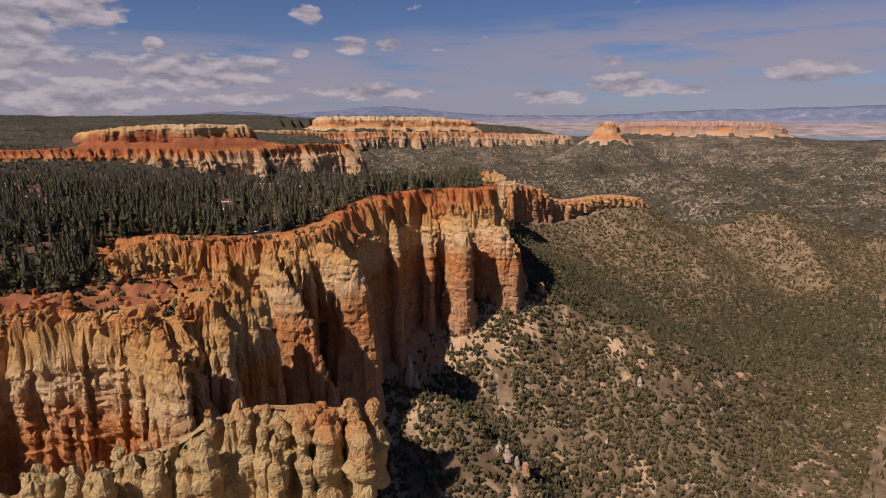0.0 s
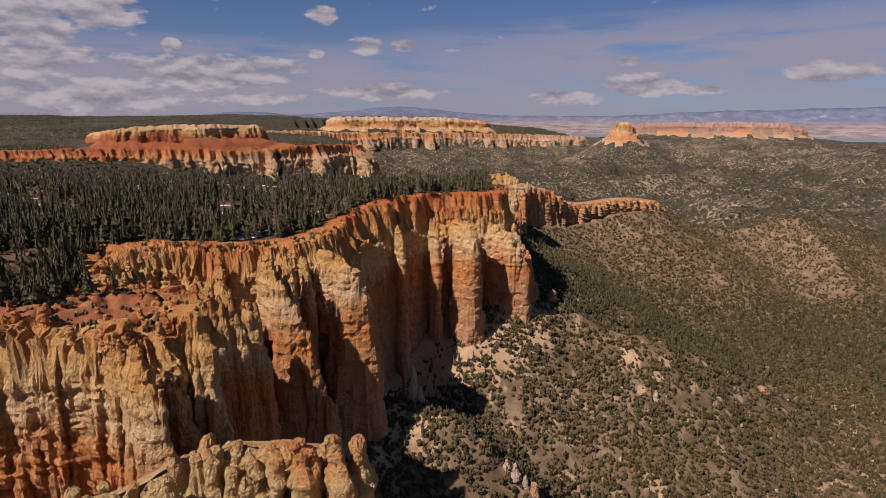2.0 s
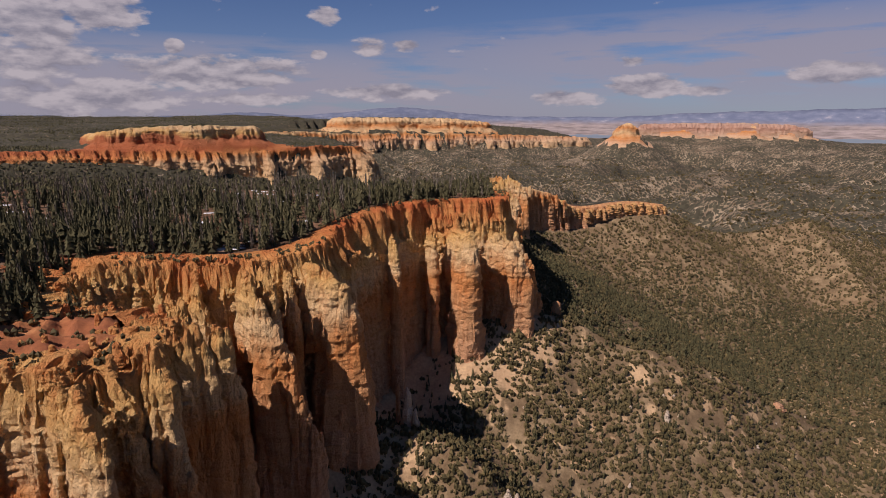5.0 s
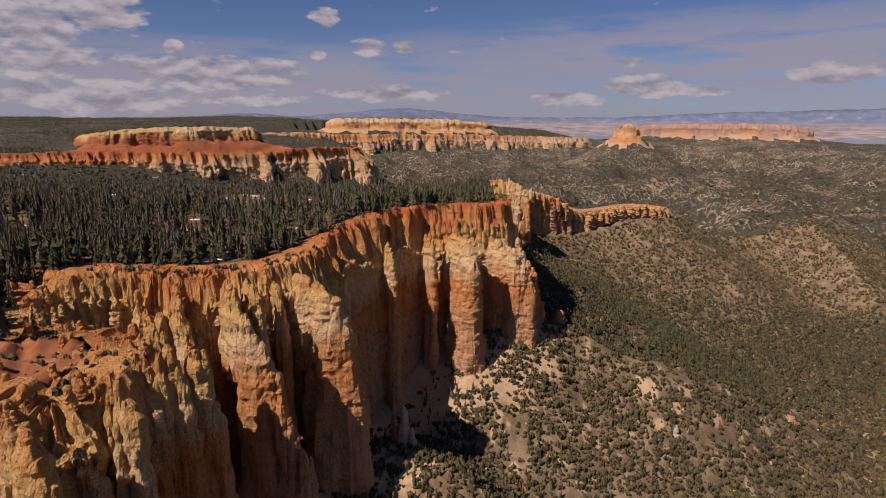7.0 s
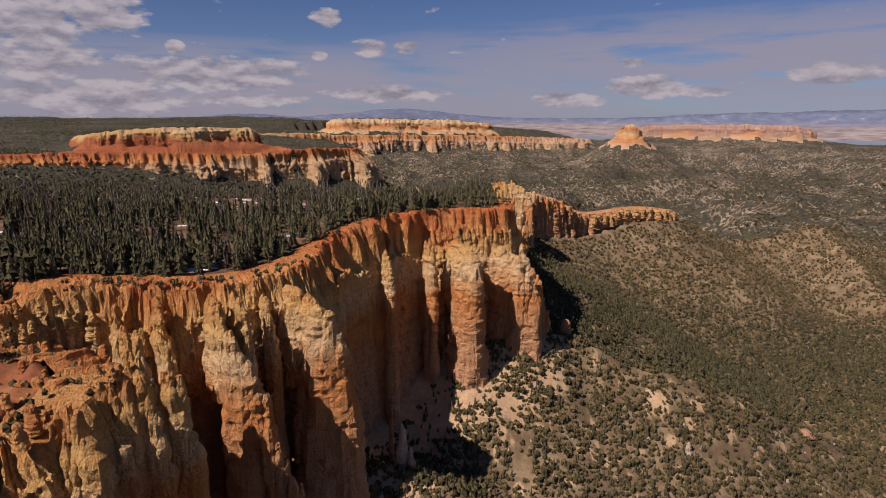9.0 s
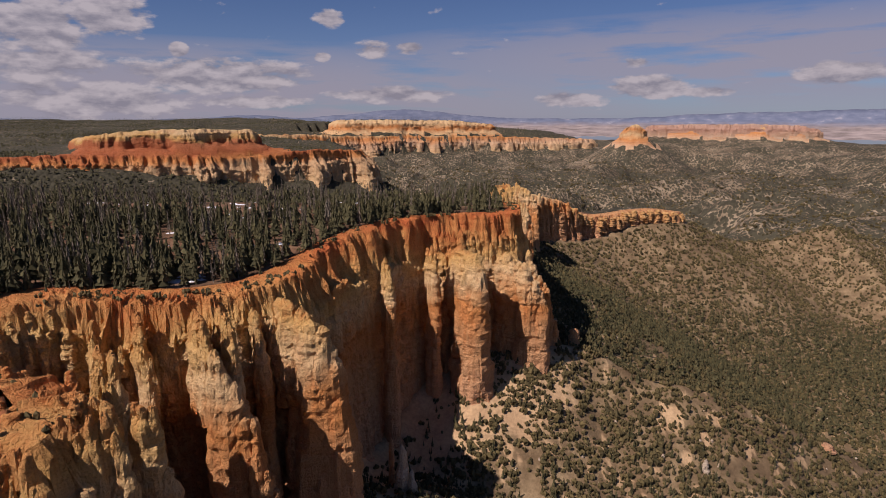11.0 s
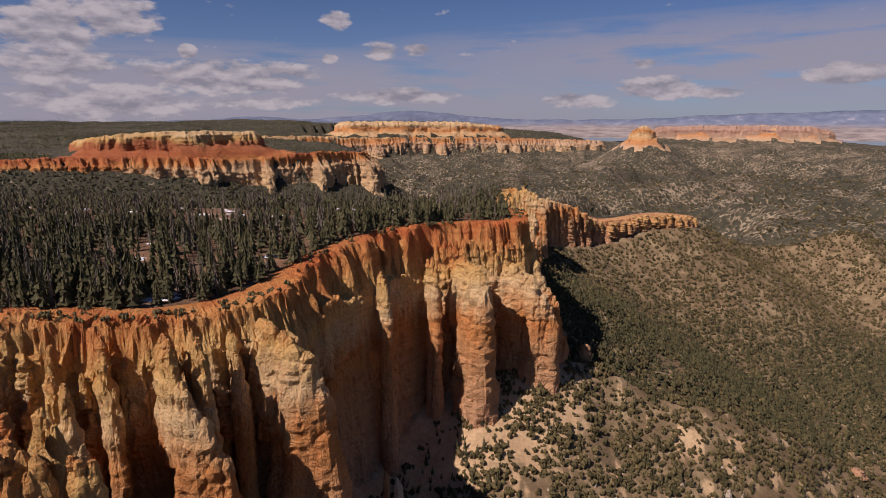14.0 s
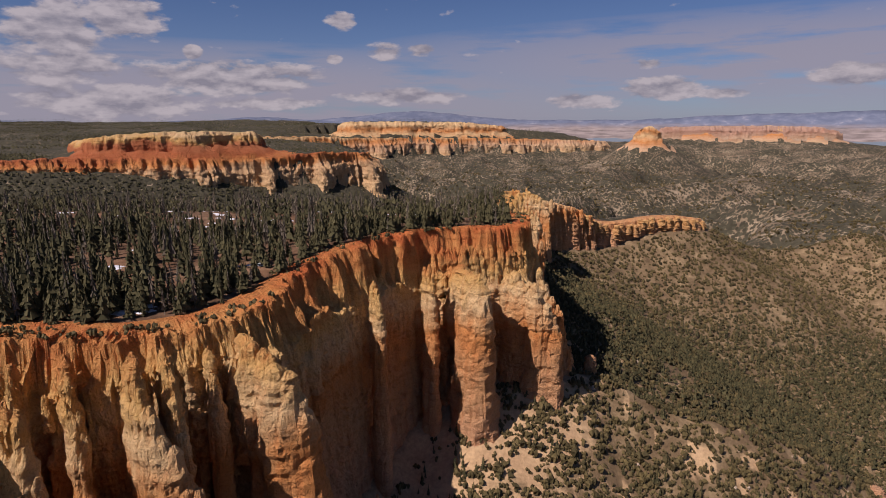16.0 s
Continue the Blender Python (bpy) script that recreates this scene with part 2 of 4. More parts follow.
SPUR3 = [(658, 1040, 108), (660, 930, 70), (640, 800, 20)]


def outline(*parts):
    return [tuple(p[:3]) for q in parts for p in q]


PLATEAU, MESATOP, FARTOP = outline(WALL, BACK), outline(MESA, MESA_BACK), outline(FAR, FAR_BACK)
FOOT = [(p[0], p[1], p[3]) for p in WALL]


def plateau_height(x, y):
    z = 232 - 19 * smooth(480, 640, y) + 4 * np.exp(-((y - 400) / 50) ** 2) * smooth(-120, -40, x) + 1.6 * fbm(x / 60, y / 60, 0, 41)
    z = z - 7 * smooth(350, 290, y) * smooth(-210, -130, x)
    cove = smooth(-215, -190, x) * smooth(272, 256, y)
    z = z - cove * (9 * np.exp(-((x + 172) / 30) ** 2 - ((y - 222) / 30) ** 2) + 11 * np.abs(fbm(x / 15, y / 15, 0, 47, 3)))
    tail = smooth(720, 800, y + 0.4 * x)
    return z + (soft_value(x, y, [p[:3] for p in WALL[21:]]) + 2 - z) * tail


def ground_height(x, y):
    """The height of the one sheet of ground, with the plateaus on it."""
    r = np.hypot(x, y)
    roll = 26 * fbm(x / 420, y / 420, 0, 3) + 9 * fbm(x / 90, y / 90, 0, 5)
    gully = np.abs(fbm(x / 130 + 0.4 * fbm(x / 60, y / 60), y / 130, 0, 9, 3))
    ridges = 1 - 3.2 * np.abs(fbm(x / 520 + 0.3 * fbm(x / 200, y / 200, 0, 14), y / 420, 0, 19, 4))
    far_floor = 26 + 0.8 * roll + (62 * ridges - 20 * gully) * smooth(1000, 1500, r) * smooth(4600, 3600, r) + 60 * np.maximum(fbm(x / 700, y / 500, 0, 13, 4), 0) * smooth(1500, 2300, r) * smooth(3900, 3000, r) + 80 * smooth(3000, 4700, r) * smooth(-0.5, 0.15, x / r)
    near_floor = 12 - 0.06 * (x - 400) + 0.5 * roll
    z = near_floor + (far_floor - near_floor) * smooth(950, 1300, y + 0.15 * x)
    for line, slope, k in ((SPUR, 0.62, 10), (RIDGE, 0.55, 12), (FAN, 0.5, 12), (SPUR2, 0.6, 10), (SPUR3, 0.5, 14)):
        d, _ = line_distance(x, y, [tuple(p) for p in curve_through(line, 12.0)[1]])
        v = soft_value(x, y, line)
        z = smax(v - slope * d * (1 - 0.12 * smooth(0, 120, d)) - 9 * gully * smooth(4, 60, d), z, k)
    d, _ = line_distance(x, y, [tuple(p) for p in curve_through(FOOT, 12.0)[1]])
    v = soft_value(x, y, FOOT)
    z = smax(v + 2 - 0.68 * d * (1 - 0.15 * smooth(0, 150, d)) - 7 * gully * smooth(4, 50, d), z, 8)
    z = z + 1.6 * fbm(x / 22, y / 22, 0, 21, 3)
    # country behind the plateaus on the one side
    west = smooth(-700, -1300, x - 0.06 * (y - 2000) + 120 * fbm(x / 500, y / 500, 0, 31)) * smooth(1500, 2200, y)
    z = z + (232 + 0.8 * roll + 0.012 * (r - 2000) - z) * west
    # talus and tops of the mesas
    for foot, top, inset, lie in ((PLATEAU, None, 21, 0.0), (MESATOP, MESA, 26, 0.5), (FARTOP, FAR, 34, 0.5)):
        s, v = signed(x, y, foot)
        if top:
            d, b = line_distance(x, y, [(p[0], p[1], p[3]) for p in top])
            z = smax(b + 15 - lie * d - 14 * gully * smooth(5, 90, d), z, 14)
        if foot is PLATEAU:
            v = plateau_height(x, y)
        else:
            v = v + 0.02 * np.clip(s, 0, 900) + 4 * fbm(x / 120, y / 120, 0, 43)
        z = z + (v - z) * smooth(inset * 0.62, inset, s)
    for foot, inset, rise, base, lie in ((CROWN, 16, 2, MESATOP, 0.4), (FARCROWN, 30, 2, FARTOP, 0.45), (EAST, 30, 2, None, 0.3), (BUTTE, 20, 2, None, 0.7)):
        s, v = signed(x, y, outline(foot))
        d, b = line_distance(x, y, [(p[0], p[1], p[3]) for p in foot + foot[:1]])
        on = smooth(16, 40, signed(x, y, base)[0]) if base else 1.0
        z = np.where(s < 0, z + (smax(b + 2 - lie * d - 12 * gully * smooth(5, 60, d) - 26 * np.abs(fbm(x / 38, y / 38, 0, 71, 2)) * smooth(3, 30, d) * smooth(130, 80, d), z, 6) - z) * on, z)
        z = z + (v + rise - z) * smooth(inset * 0.5, inset, s)
    return z


# ---- materials ----
def nodes_of(name, rough=0.9):
    m = bpy.data.materials.new(name)
    m.use_nodes = True
    nt = m.node_tree
    b = nt.nodes["Principled BSDF"]
    b.inputs["Roughness"].default_value = rough
    b.inputs["Specular IOR Level"].default_value = 0.2
    return m, nt, b


def noise_node(nt, coord, scale, detail=5.0, rough=0.6, squash=(1, 1, 1)):
    mp, no = nt.nodes.new("ShaderNodeMapping"), nt.nodes.new("ShaderNodeTexNoise")
    mp.inputs["Scale"].default_value = squash
    nt.links.new(coord, mp.inputs["Vector"])
    nt.links.new(mp.outputs[0], no.inputs["Vector"])
    no.inputs["Scale"].default_value, no.inputs["Detail"].default_value, no.inputs["Roughness"].default_value = scale, detail, rough
    return no.outputs["Fac"]


def ramp_node(nt, fac, stops, kind="LINEAR"):
    r = nt.nodes.new("ShaderNodeValToRGB")
    r.color_ramp.interpolation = kind
    while len(r.color_ramp.elements) < len(stops):
        r.color_ramp.elements.new(0.5)
    for e, (pos, col) in zip(r.color_ramp.elements, stops):
        e.position, e.color = pos, (*col, 1)
    nt.links.new(fac, r.inputs[0])
    return r.outputs[0]


def math_node(nt, op, a, b=0.0, c=0.0):
    n = nt.nodes.new("ShaderNodeMath")
    n.operation = op
    for i, v in enumerate((a, b, c)):
        if isinstance(v, (int, float)):
            n.inputs[i].default_value = v
        else:
            nt.links.new(v, n.inputs[i])
    return n.outputs[0]


def mix_node(nt, fac, a, b, kind="MIX"):
    n = nt.nodes.new("ShaderNodeMix")
    n.data_type, n.blend_type = "RGBA", kind
    for sock, v in ((n.inputs[0], fac), (n.inputs[6], a), (n.inputs[7], b)):
        if isinstance(v, (int, float)):
            sock.default_value = v
        elif isinstance(v, tuple):
            sock.default_value = (*v, 1)
        else:
            nt.links.new(v, sock)
    return n.outputs[2]


def bump_node(nt, height, strength, distance, bsdf):
    b = nt.nodes.new("ShaderNodeBump")
    b.inputs["Strength"].default_value, b.inputs["Distance"].default_value = strength, distance
    nt.links.new(height, b.inputs["Height"])
    nt.links.new(b.outputs[0], bsdf.inputs["Normal"])


def rock_material(name, low, high, stops, scale=1.0, red=0.0):
    """Layered sandstone: colour by the bed's height, wavy, with vertical run-off streaks, grain and thin ledges."""
    m, nt, b = nodes_of(name, 0.95)
    geo, sep = nt.nodes.new("ShaderNodeNewGeometry"), nt.nodes.new("ShaderNodeSeparateXYZ")
    pos = geo.outputs["Position"]
    nt.links.new(pos, sep.inputs[0])
    wav = noise_node(nt, pos, 0.02 * scale, 4)
    h = math_node(nt, "ADD", sep.outputs[2], math_node(nt, "MULTIPLY_ADD", wav, (high - low) * 0.4, -(high - low) * 0.2))
    fine = noise_node(nt, pos, 0.12 * scale, 5, 0.65)
    h = math_node(nt, "ADD", h, math_node(nt, "MULTIPLY_ADD", fine, (high - low) * 0.2, -(high - low) * 0.1))
    fac = math_node(nt, "DIVIDE", math_node(nt, "SUBTRACT", h, low), high - low)
    col = ramp_node(nt, fac, stops)
    beds = noise_node(nt, pos, 0.35 * scale, 4, 0.6, (0.06, 0.06, 1.0))
    col = mix_node(nt, 0.4, col, ramp_node(nt, beds, [(0.3, (0.66, 0.52, 0.42)), (0.5, (0.95, 0.95, 0.95)), (0.7, (1.0, 1.0, 1.0))]), "MULTIPLY")
    streak = noise_node(nt, pos, 0.3 * scale, 4, 0.6, (1.0, 1.0, 0.07))
    col = mix_node(nt, 0.35, col, ramp_node(nt, streak, [(0.35, (0.78, 0.52, 0.38)), (0.5, (1.0, 1.0, 1.0))]), "MULTIPLY")
    grain = noise_node(nt, pos, 1.1 * scale, 6, 0.7)
    col = mix_node(nt, 0.45, col, ramp_node(nt, grain, [(0.34, (0.4, 0.31, 0.25)), (0.5, (1.0, 1.0, 1.0))]), "MULTIPLY")
    nt.links.new(col, b.inputs["Base Color"])
    mp, cells = nt.nodes.new("ShaderNodeMapping"), nt.nodes.new("ShaderNodeTexVoronoi")
    mp.inputs["Scale"].default_value = (1.0, 1.0, 0.42)
    nt.links.new(pos, mp.inputs["Vector"])
    warp = nt.nodes.new("ShaderNodeVectorMath")
    warp.operation = "MULTIPLY_ADD"
    big = nt.nodes.new("ShaderNodeTexNoise")
    big.inputs["Scale"].default_value = 0.5 * scale
    nt.links.new(pos, big.inputs["Vector"])
    nt.links.new(big.outputs["Color"], warp.inputs[0])
    warp.inputs[1].default_value = (2.2 / scale,) * 3
    nt.links.new(mp.outputs[0], warp.inputs[2])
    cells.feature = "DISTANCE_TO_EDGE"
    cells.inputs["Scale"].default_value = 0.42 * scale
    nt.links.new(warp.outputs[0], cells.inputs["Vector"])
    crack = ramp_node(nt, cells.outputs["Distance"], [(0.0, (0, 0, 0)), (0.12, (1, 1, 1))])
    hgt = math_node(nt, "ADD", math_node(nt, "MULTIPLY", beds, 1.3), math_node(nt, "ADD", math_node(nt, "MULTIPLY", grain, 1.4), math_node(nt, "MULTIPLY", streak, 1.3)))
    hgt = math_node(nt, "MULTIPLY_ADD", crack, 0.3, hgt)
    bump_node(nt, hgt, 0.9, 1.5 / scale, b)
    return m


RED, ORANGE, CREAM, YELLOW, PINK = (0.56, 0.15, 0.045), (0.68, 0.28, 0.085), (0.78, 0.53, 0.27), (0.76, 0.46, 0.16), (0.68, 0.37, 0.2)
ROCK = rock_material("layered_sandstone", 120, 236, [(0.0, PINK), (0.3, (0.62, 0.33, 0.15)), (0.5, ORANGE), (0.66, CREAM), (0.80, YELLOW), (0.92, ORANGE), (1.0, RED)])
ROCK_FIN = rock_material("cream_sandstone", 100, 232, [(0.0, PINK), (0.35, (0.66, 0.36, 0.14)), (0.55, (0.72, 0.44, 0.17)), (0.75, (0.74, 0.5, 0.2)), (0.9, (0.7, 0.5, 0.22)), (1.0, ORANGE)])
ROCK_MESA = rock_material("red_layered_sandstone", 130, 262, [(0.0, CREAM), (0.45, (0.66, 0.42, 0.22)), (0.56, ORANGE), (0.68, (0.5, 0.15, 0.055)), (0.84, (0.52, 0.19, 0.08)), (0.91, YELLOW), (1.0, CREAM)], 0.5)
ROCK_FAR = rock_material("pale_layered_sandstone", 95, 268, [(0.0, CREAM), (0.3, (0.68, 0.44, 0.26)), (0.5, ORANGE), (0.62, CREAM), (0.75, ORANGE), (0.88, CREAM), (1.0, CREAM)], 0.3)
# Pink beds, greyed to put distance haze into the rock's colour.
ROCK_EAST = rock_material("pink_sandstone", 130, 243, [(0.0, (0.5, 0.4, 0.28)), (0.3, (0.6, 0.4, 0.26)), (0.6, (0.55, 0.32, 0.22)), (0.9, (0.56, 0.37, 0.27)), (1.0, CREAM)], 0.2)


def ground_material(name, dark, middle, pale, other, sand=None):
    m, nt, b = nodes_of(name, 0.97)
    geo = nt.nodes.new("ShaderNodeNewGeometry")
    pos = geo.outputs["Position"]
    big, mid, fine = noise_node(nt, pos, 0.012, 5, 0.6), noise_node(nt, pos, 0.06, 5, 0.65), noise_node(nt, pos, 0.5, 6, 0.7)
    col = ramp_node(nt, mid, [(0.3, dark), (0.5, middle), (0.68, pale)])
    col = mix_node(nt, ramp_node(nt, big, [(0.5, (0, 0, 0)), (0.75, (0.6, 0.6, 0.6))]), col, other)
    if sand:
        mask = nt.nodes.new("ShaderNodeAttribute")
        mask.attribute_name = "sandy"
        edge = math_node(nt, "ADD", mask.outputs["Fac"], math_node(nt, "MULTIPLY_ADD", noise_node(nt, pos, 0.11, 5, 0.65), 0.9, -0.45))
        col = mix_node(nt, ramp_node(nt, edge, [(0.35, (0, 0, 0)), (0.6, (0.9, 0.9, 0.9))]), col, ramp_node(nt, mid, [(0.3, sand[0]), (0.6, sand[1])]))
    col = mix_node(nt, 0.6, col, ramp_node(nt, fine, [(0.3, (0.45, 0.45, 0.42)), (0.6, (1.0, 1.0, 1.0))]), "MULTIPLY")
    nt.links.new(col, b.inputs["Base Color"])
    bump_node(nt, fine, 0.6, 0.8, b)
    return m


def basin_material(name, more):
    """Tan earth under a close sprinkling of small dark trees, seen from afar."""
    m, nt, b = nodes_of(name, 0.97)
    geo = nt.nodes.new("ShaderNodeNewGeometry")
    pos = geo.outputs["Position"]
    big, mid = noise_node(nt, pos, 0.006, 5, 0.6), noise_node(nt, pos, 0.02, 5, 0.65)
    earth = ramp_node(nt, mid, [(0.35, (0.13, 0.092, 0.058)), (0.5, (0.21, 0.155, 0.097)), (0.65, (0.36, 0.275, 0.18))])
    cells = nt.nodes.new("ShaderNodeTexVoronoi")
    cells.voronoi_dimensions = "2D"
    cells.inputs["Scale"].default_value = 0.125
    nt.links.new(pos, cells.inputs["Vector"])
    sep = nt.nodes.new("ShaderNodeSeparateColor")
    nt.links.new(cells.outputs["Color"], sep.inputs[0])
    reach = math_node(nt, "MULTIPLY_ADD", big, 2.2, -0.62 + more)
    reach = math_node(nt, "MULTIPLY", reach, math_node(nt, "MULTIPLY_ADD", sep.outputs[0], 0.9, 0.5))
    inner = math_node(nt, "SUBTRACT", reach, cells.outputs["Distance"])
    fac = ramp_node(nt, math_node(nt, "MULTIPLY_ADD", inner, 5.0, 0.5), [(0.35, (0, 0, 0)), (0.65, (0.95, 0.95, 0.95))])
    tree = ramp_node(nt, sep.outputs[1], [(0.0, (0.036, 0.033, 0.02)), (1.0, (0.07, 0.063, 0.038))])
    nt.links.new(mix_node(nt, fac, earth, tree), b.inputs["Base Color"])
    bump_node(nt, math_node(nt, "MAXIMUM", inner, 0.0), 0.35, 4.0, b)
    return m


def leaf_material(name, a, b_col):
    m, nt, b = nodes_of(name, 0.85)
    geo = nt.nodes.new("ShaderNodeNewGeometry")
    col = ramp_node(nt, geo.outputs["Random Per Island"], [(0.0, a), (1.0, b_col)])
    spots = noise_node(nt, geo.outputs["Position"], 0.9, 3, 0.6)
    col = mix_node(nt, 0.6, col, ramp_node(nt, spots, [(0.3, (0.55, 0.55, 0.5)), (0.65, (1.15, 1.15, 1.0))]), "MULTIPLY")
    nt.links.new(col, b.inputs["Base Color"])
    return m


SOIL = ground_material("slope_soil", (0.135, 0.088, 0.046), (0.22, 0.148, 0.078), (0.37, 0.26, 0.14), (0.19, 0.115, 0.058), ((0.45, 0.28, 0.15), (0.62, 0.41, 0.22)))
BASIN = basin_material("basin_scrubland", 0.16)
WOODLAND = basin_material("dark_woodland", 0.65)
FLOOR = ground_material("forest_floor", (0.10, 0.056, 0.03), (0.18, 0.10, 0.055), (0.29, 0.18, 0.105), (0.28, 0.115, 0.05))
RED_SOIL = ground_material("red_badland_soil", (0.2, 0.065, 0.03), (0.36, 0.13, 0.05), (0.5, 0.22, 0.085), (0.3, 0.1, 0.045))
NEEDLES = leaf_material("conifer_needles", (0.036, 0.034, 0.015), (0.105, 0.09, 0.042))
SCRUB = leaf_material("juniper_scrub", (0.055, 0.044, 0.02), (0.145, 0.108, 0.046))
BARK = leaf_material("grey_bark", (0.13, 0.1, 0.075), (0.22, 0.18, 0.14))


# ---- ground sheet ----
def build_ground():
    view = np.radians(np.concatenate([np.arange(-43, 43, 0.23), np.arange(46, 314, 4.0)]))
    rad = 30 * np.exp(np.arange(0, math.log(4980 / 30), 0.0125))
    rad = np.append(rad, 4980.0)
    rr, aa = np.meshgrid(rad, view, indexing="ij")
    x, y = rr * np.sin(aa), rr * np.cos(aa) - 110
    v = np.stack([x, y, ground_height(x, y)], -1).reshape(-1, 3)
    f = grid_faces(len(rad), len(view), wrap=True)[:, ::-1]
    me = mesh_of("ground", v, f, SOIL)
    me.materials.append(FLOOR)
    for extra in (BASIN, ROCK_MESA, ROCK_FAR, WOODLAND, RED_SOIL):
        me.materials.append(extra)
    c = v[f].mean(1)
    cx, cy = c[:, 0], c[:, 1]
    s0, s1, s2 = (signed(cx, cy, o)[0] for o in (PLATEAU, MESATOP, FARTOP))
    s3, s4 = signed(cx, cy, outline(CROWN))[0], signed(cx, cy, outline(FARCROWN))[0]
    kind = np.where((cy > 1050) | (cx > 900), 2, 0)
    kind[(s0 > 8) | (s1 > 24) | (s2 > 30) | ((cy > 1400) & (cx < -600) & (c[:, 2] > 190))] = 1
    kind[(s1 > 0) & (s3 > -75 + 25 * vnoise(cx / 40, cy / 40, 0, 60)) & (s3 < 16) & (cx > -760)] = 3
    kind[(cx < 0) & (cy > 560) & (cy < 1700) & (s0 < 0) & (s1 < 0)] = 5
    kind[(s2 > 0) & (s4 > -60) & (s4 < 26)] = 4
    kind[(kind == 1) & (cy > 900)] = 5
    for hill, wide in ((BUTTE, 55), (EAST, 60)):
        kind[signed(cx, cy, outline(hill))[0] > -wide + 40 * vnoise(cx / 40, cy / 40, 0, 61)] = 4
    kind[(kind == 1) & (cx > -200 + 6 * vnoise(cx / 9, cy / 9, 0, 58)) & (cy < 262 + 6 * vnoise(cx / 9, cy / 9, 0, 59))] = 6
    sd = signed(v[:, 0], v[:, 1], PLATEAU)[0]
    foot = smooth(-90, -25, sd) * smooth(130, 60, v[:, 0]) * smooth(560, 480, v[:, 1])
    spots_of = smooth(0.1, 0.4, fbm(v[:, 0] / 10 - v[:, 1] / 26, v[:, 1] / 10, 0, 63, 3)) * 0.7 * (1 - 0.6 * smooth(480, 700, v[:, 1]))
    me.attributes.new("sandy", "FLOAT", "POINT").data.foreach_set("value", np.maximum(foot, spots_of).astype(np.float32))
    me.polygons.foreach_set("material_index", kind.astype(np.int32))
    ob = new("ground", me)
    return tagged(ob, "dry tan soil slopes and forested tableland", "ground", kind="structure")


# ---- cliffs ----
def lateral_fins(u, spacing, reach, seed, rand_width):
    """Buttresses along an outline: place, reach, half width, and the depths at which each begins and is full."""
    r = np.random.default_rng(seed)
    places, at = [], r.uniform(0, spacing)
    while at < u[-1]:
        long = reach * (0.3 + 0.9 * r.random() ** 1.2)
        places.append((at, long, rand_width * r.uniform(0.7, 1.35), r.uniform(-0.08, 0.06), r.uniform(0.06, 0.5), r.integers(0, 9999)))
        at += spacing * r.choice([0.35, 0.6, 0.9, 1.3, 1.9]) * r.uniform(0.85, 1.15)
    return places


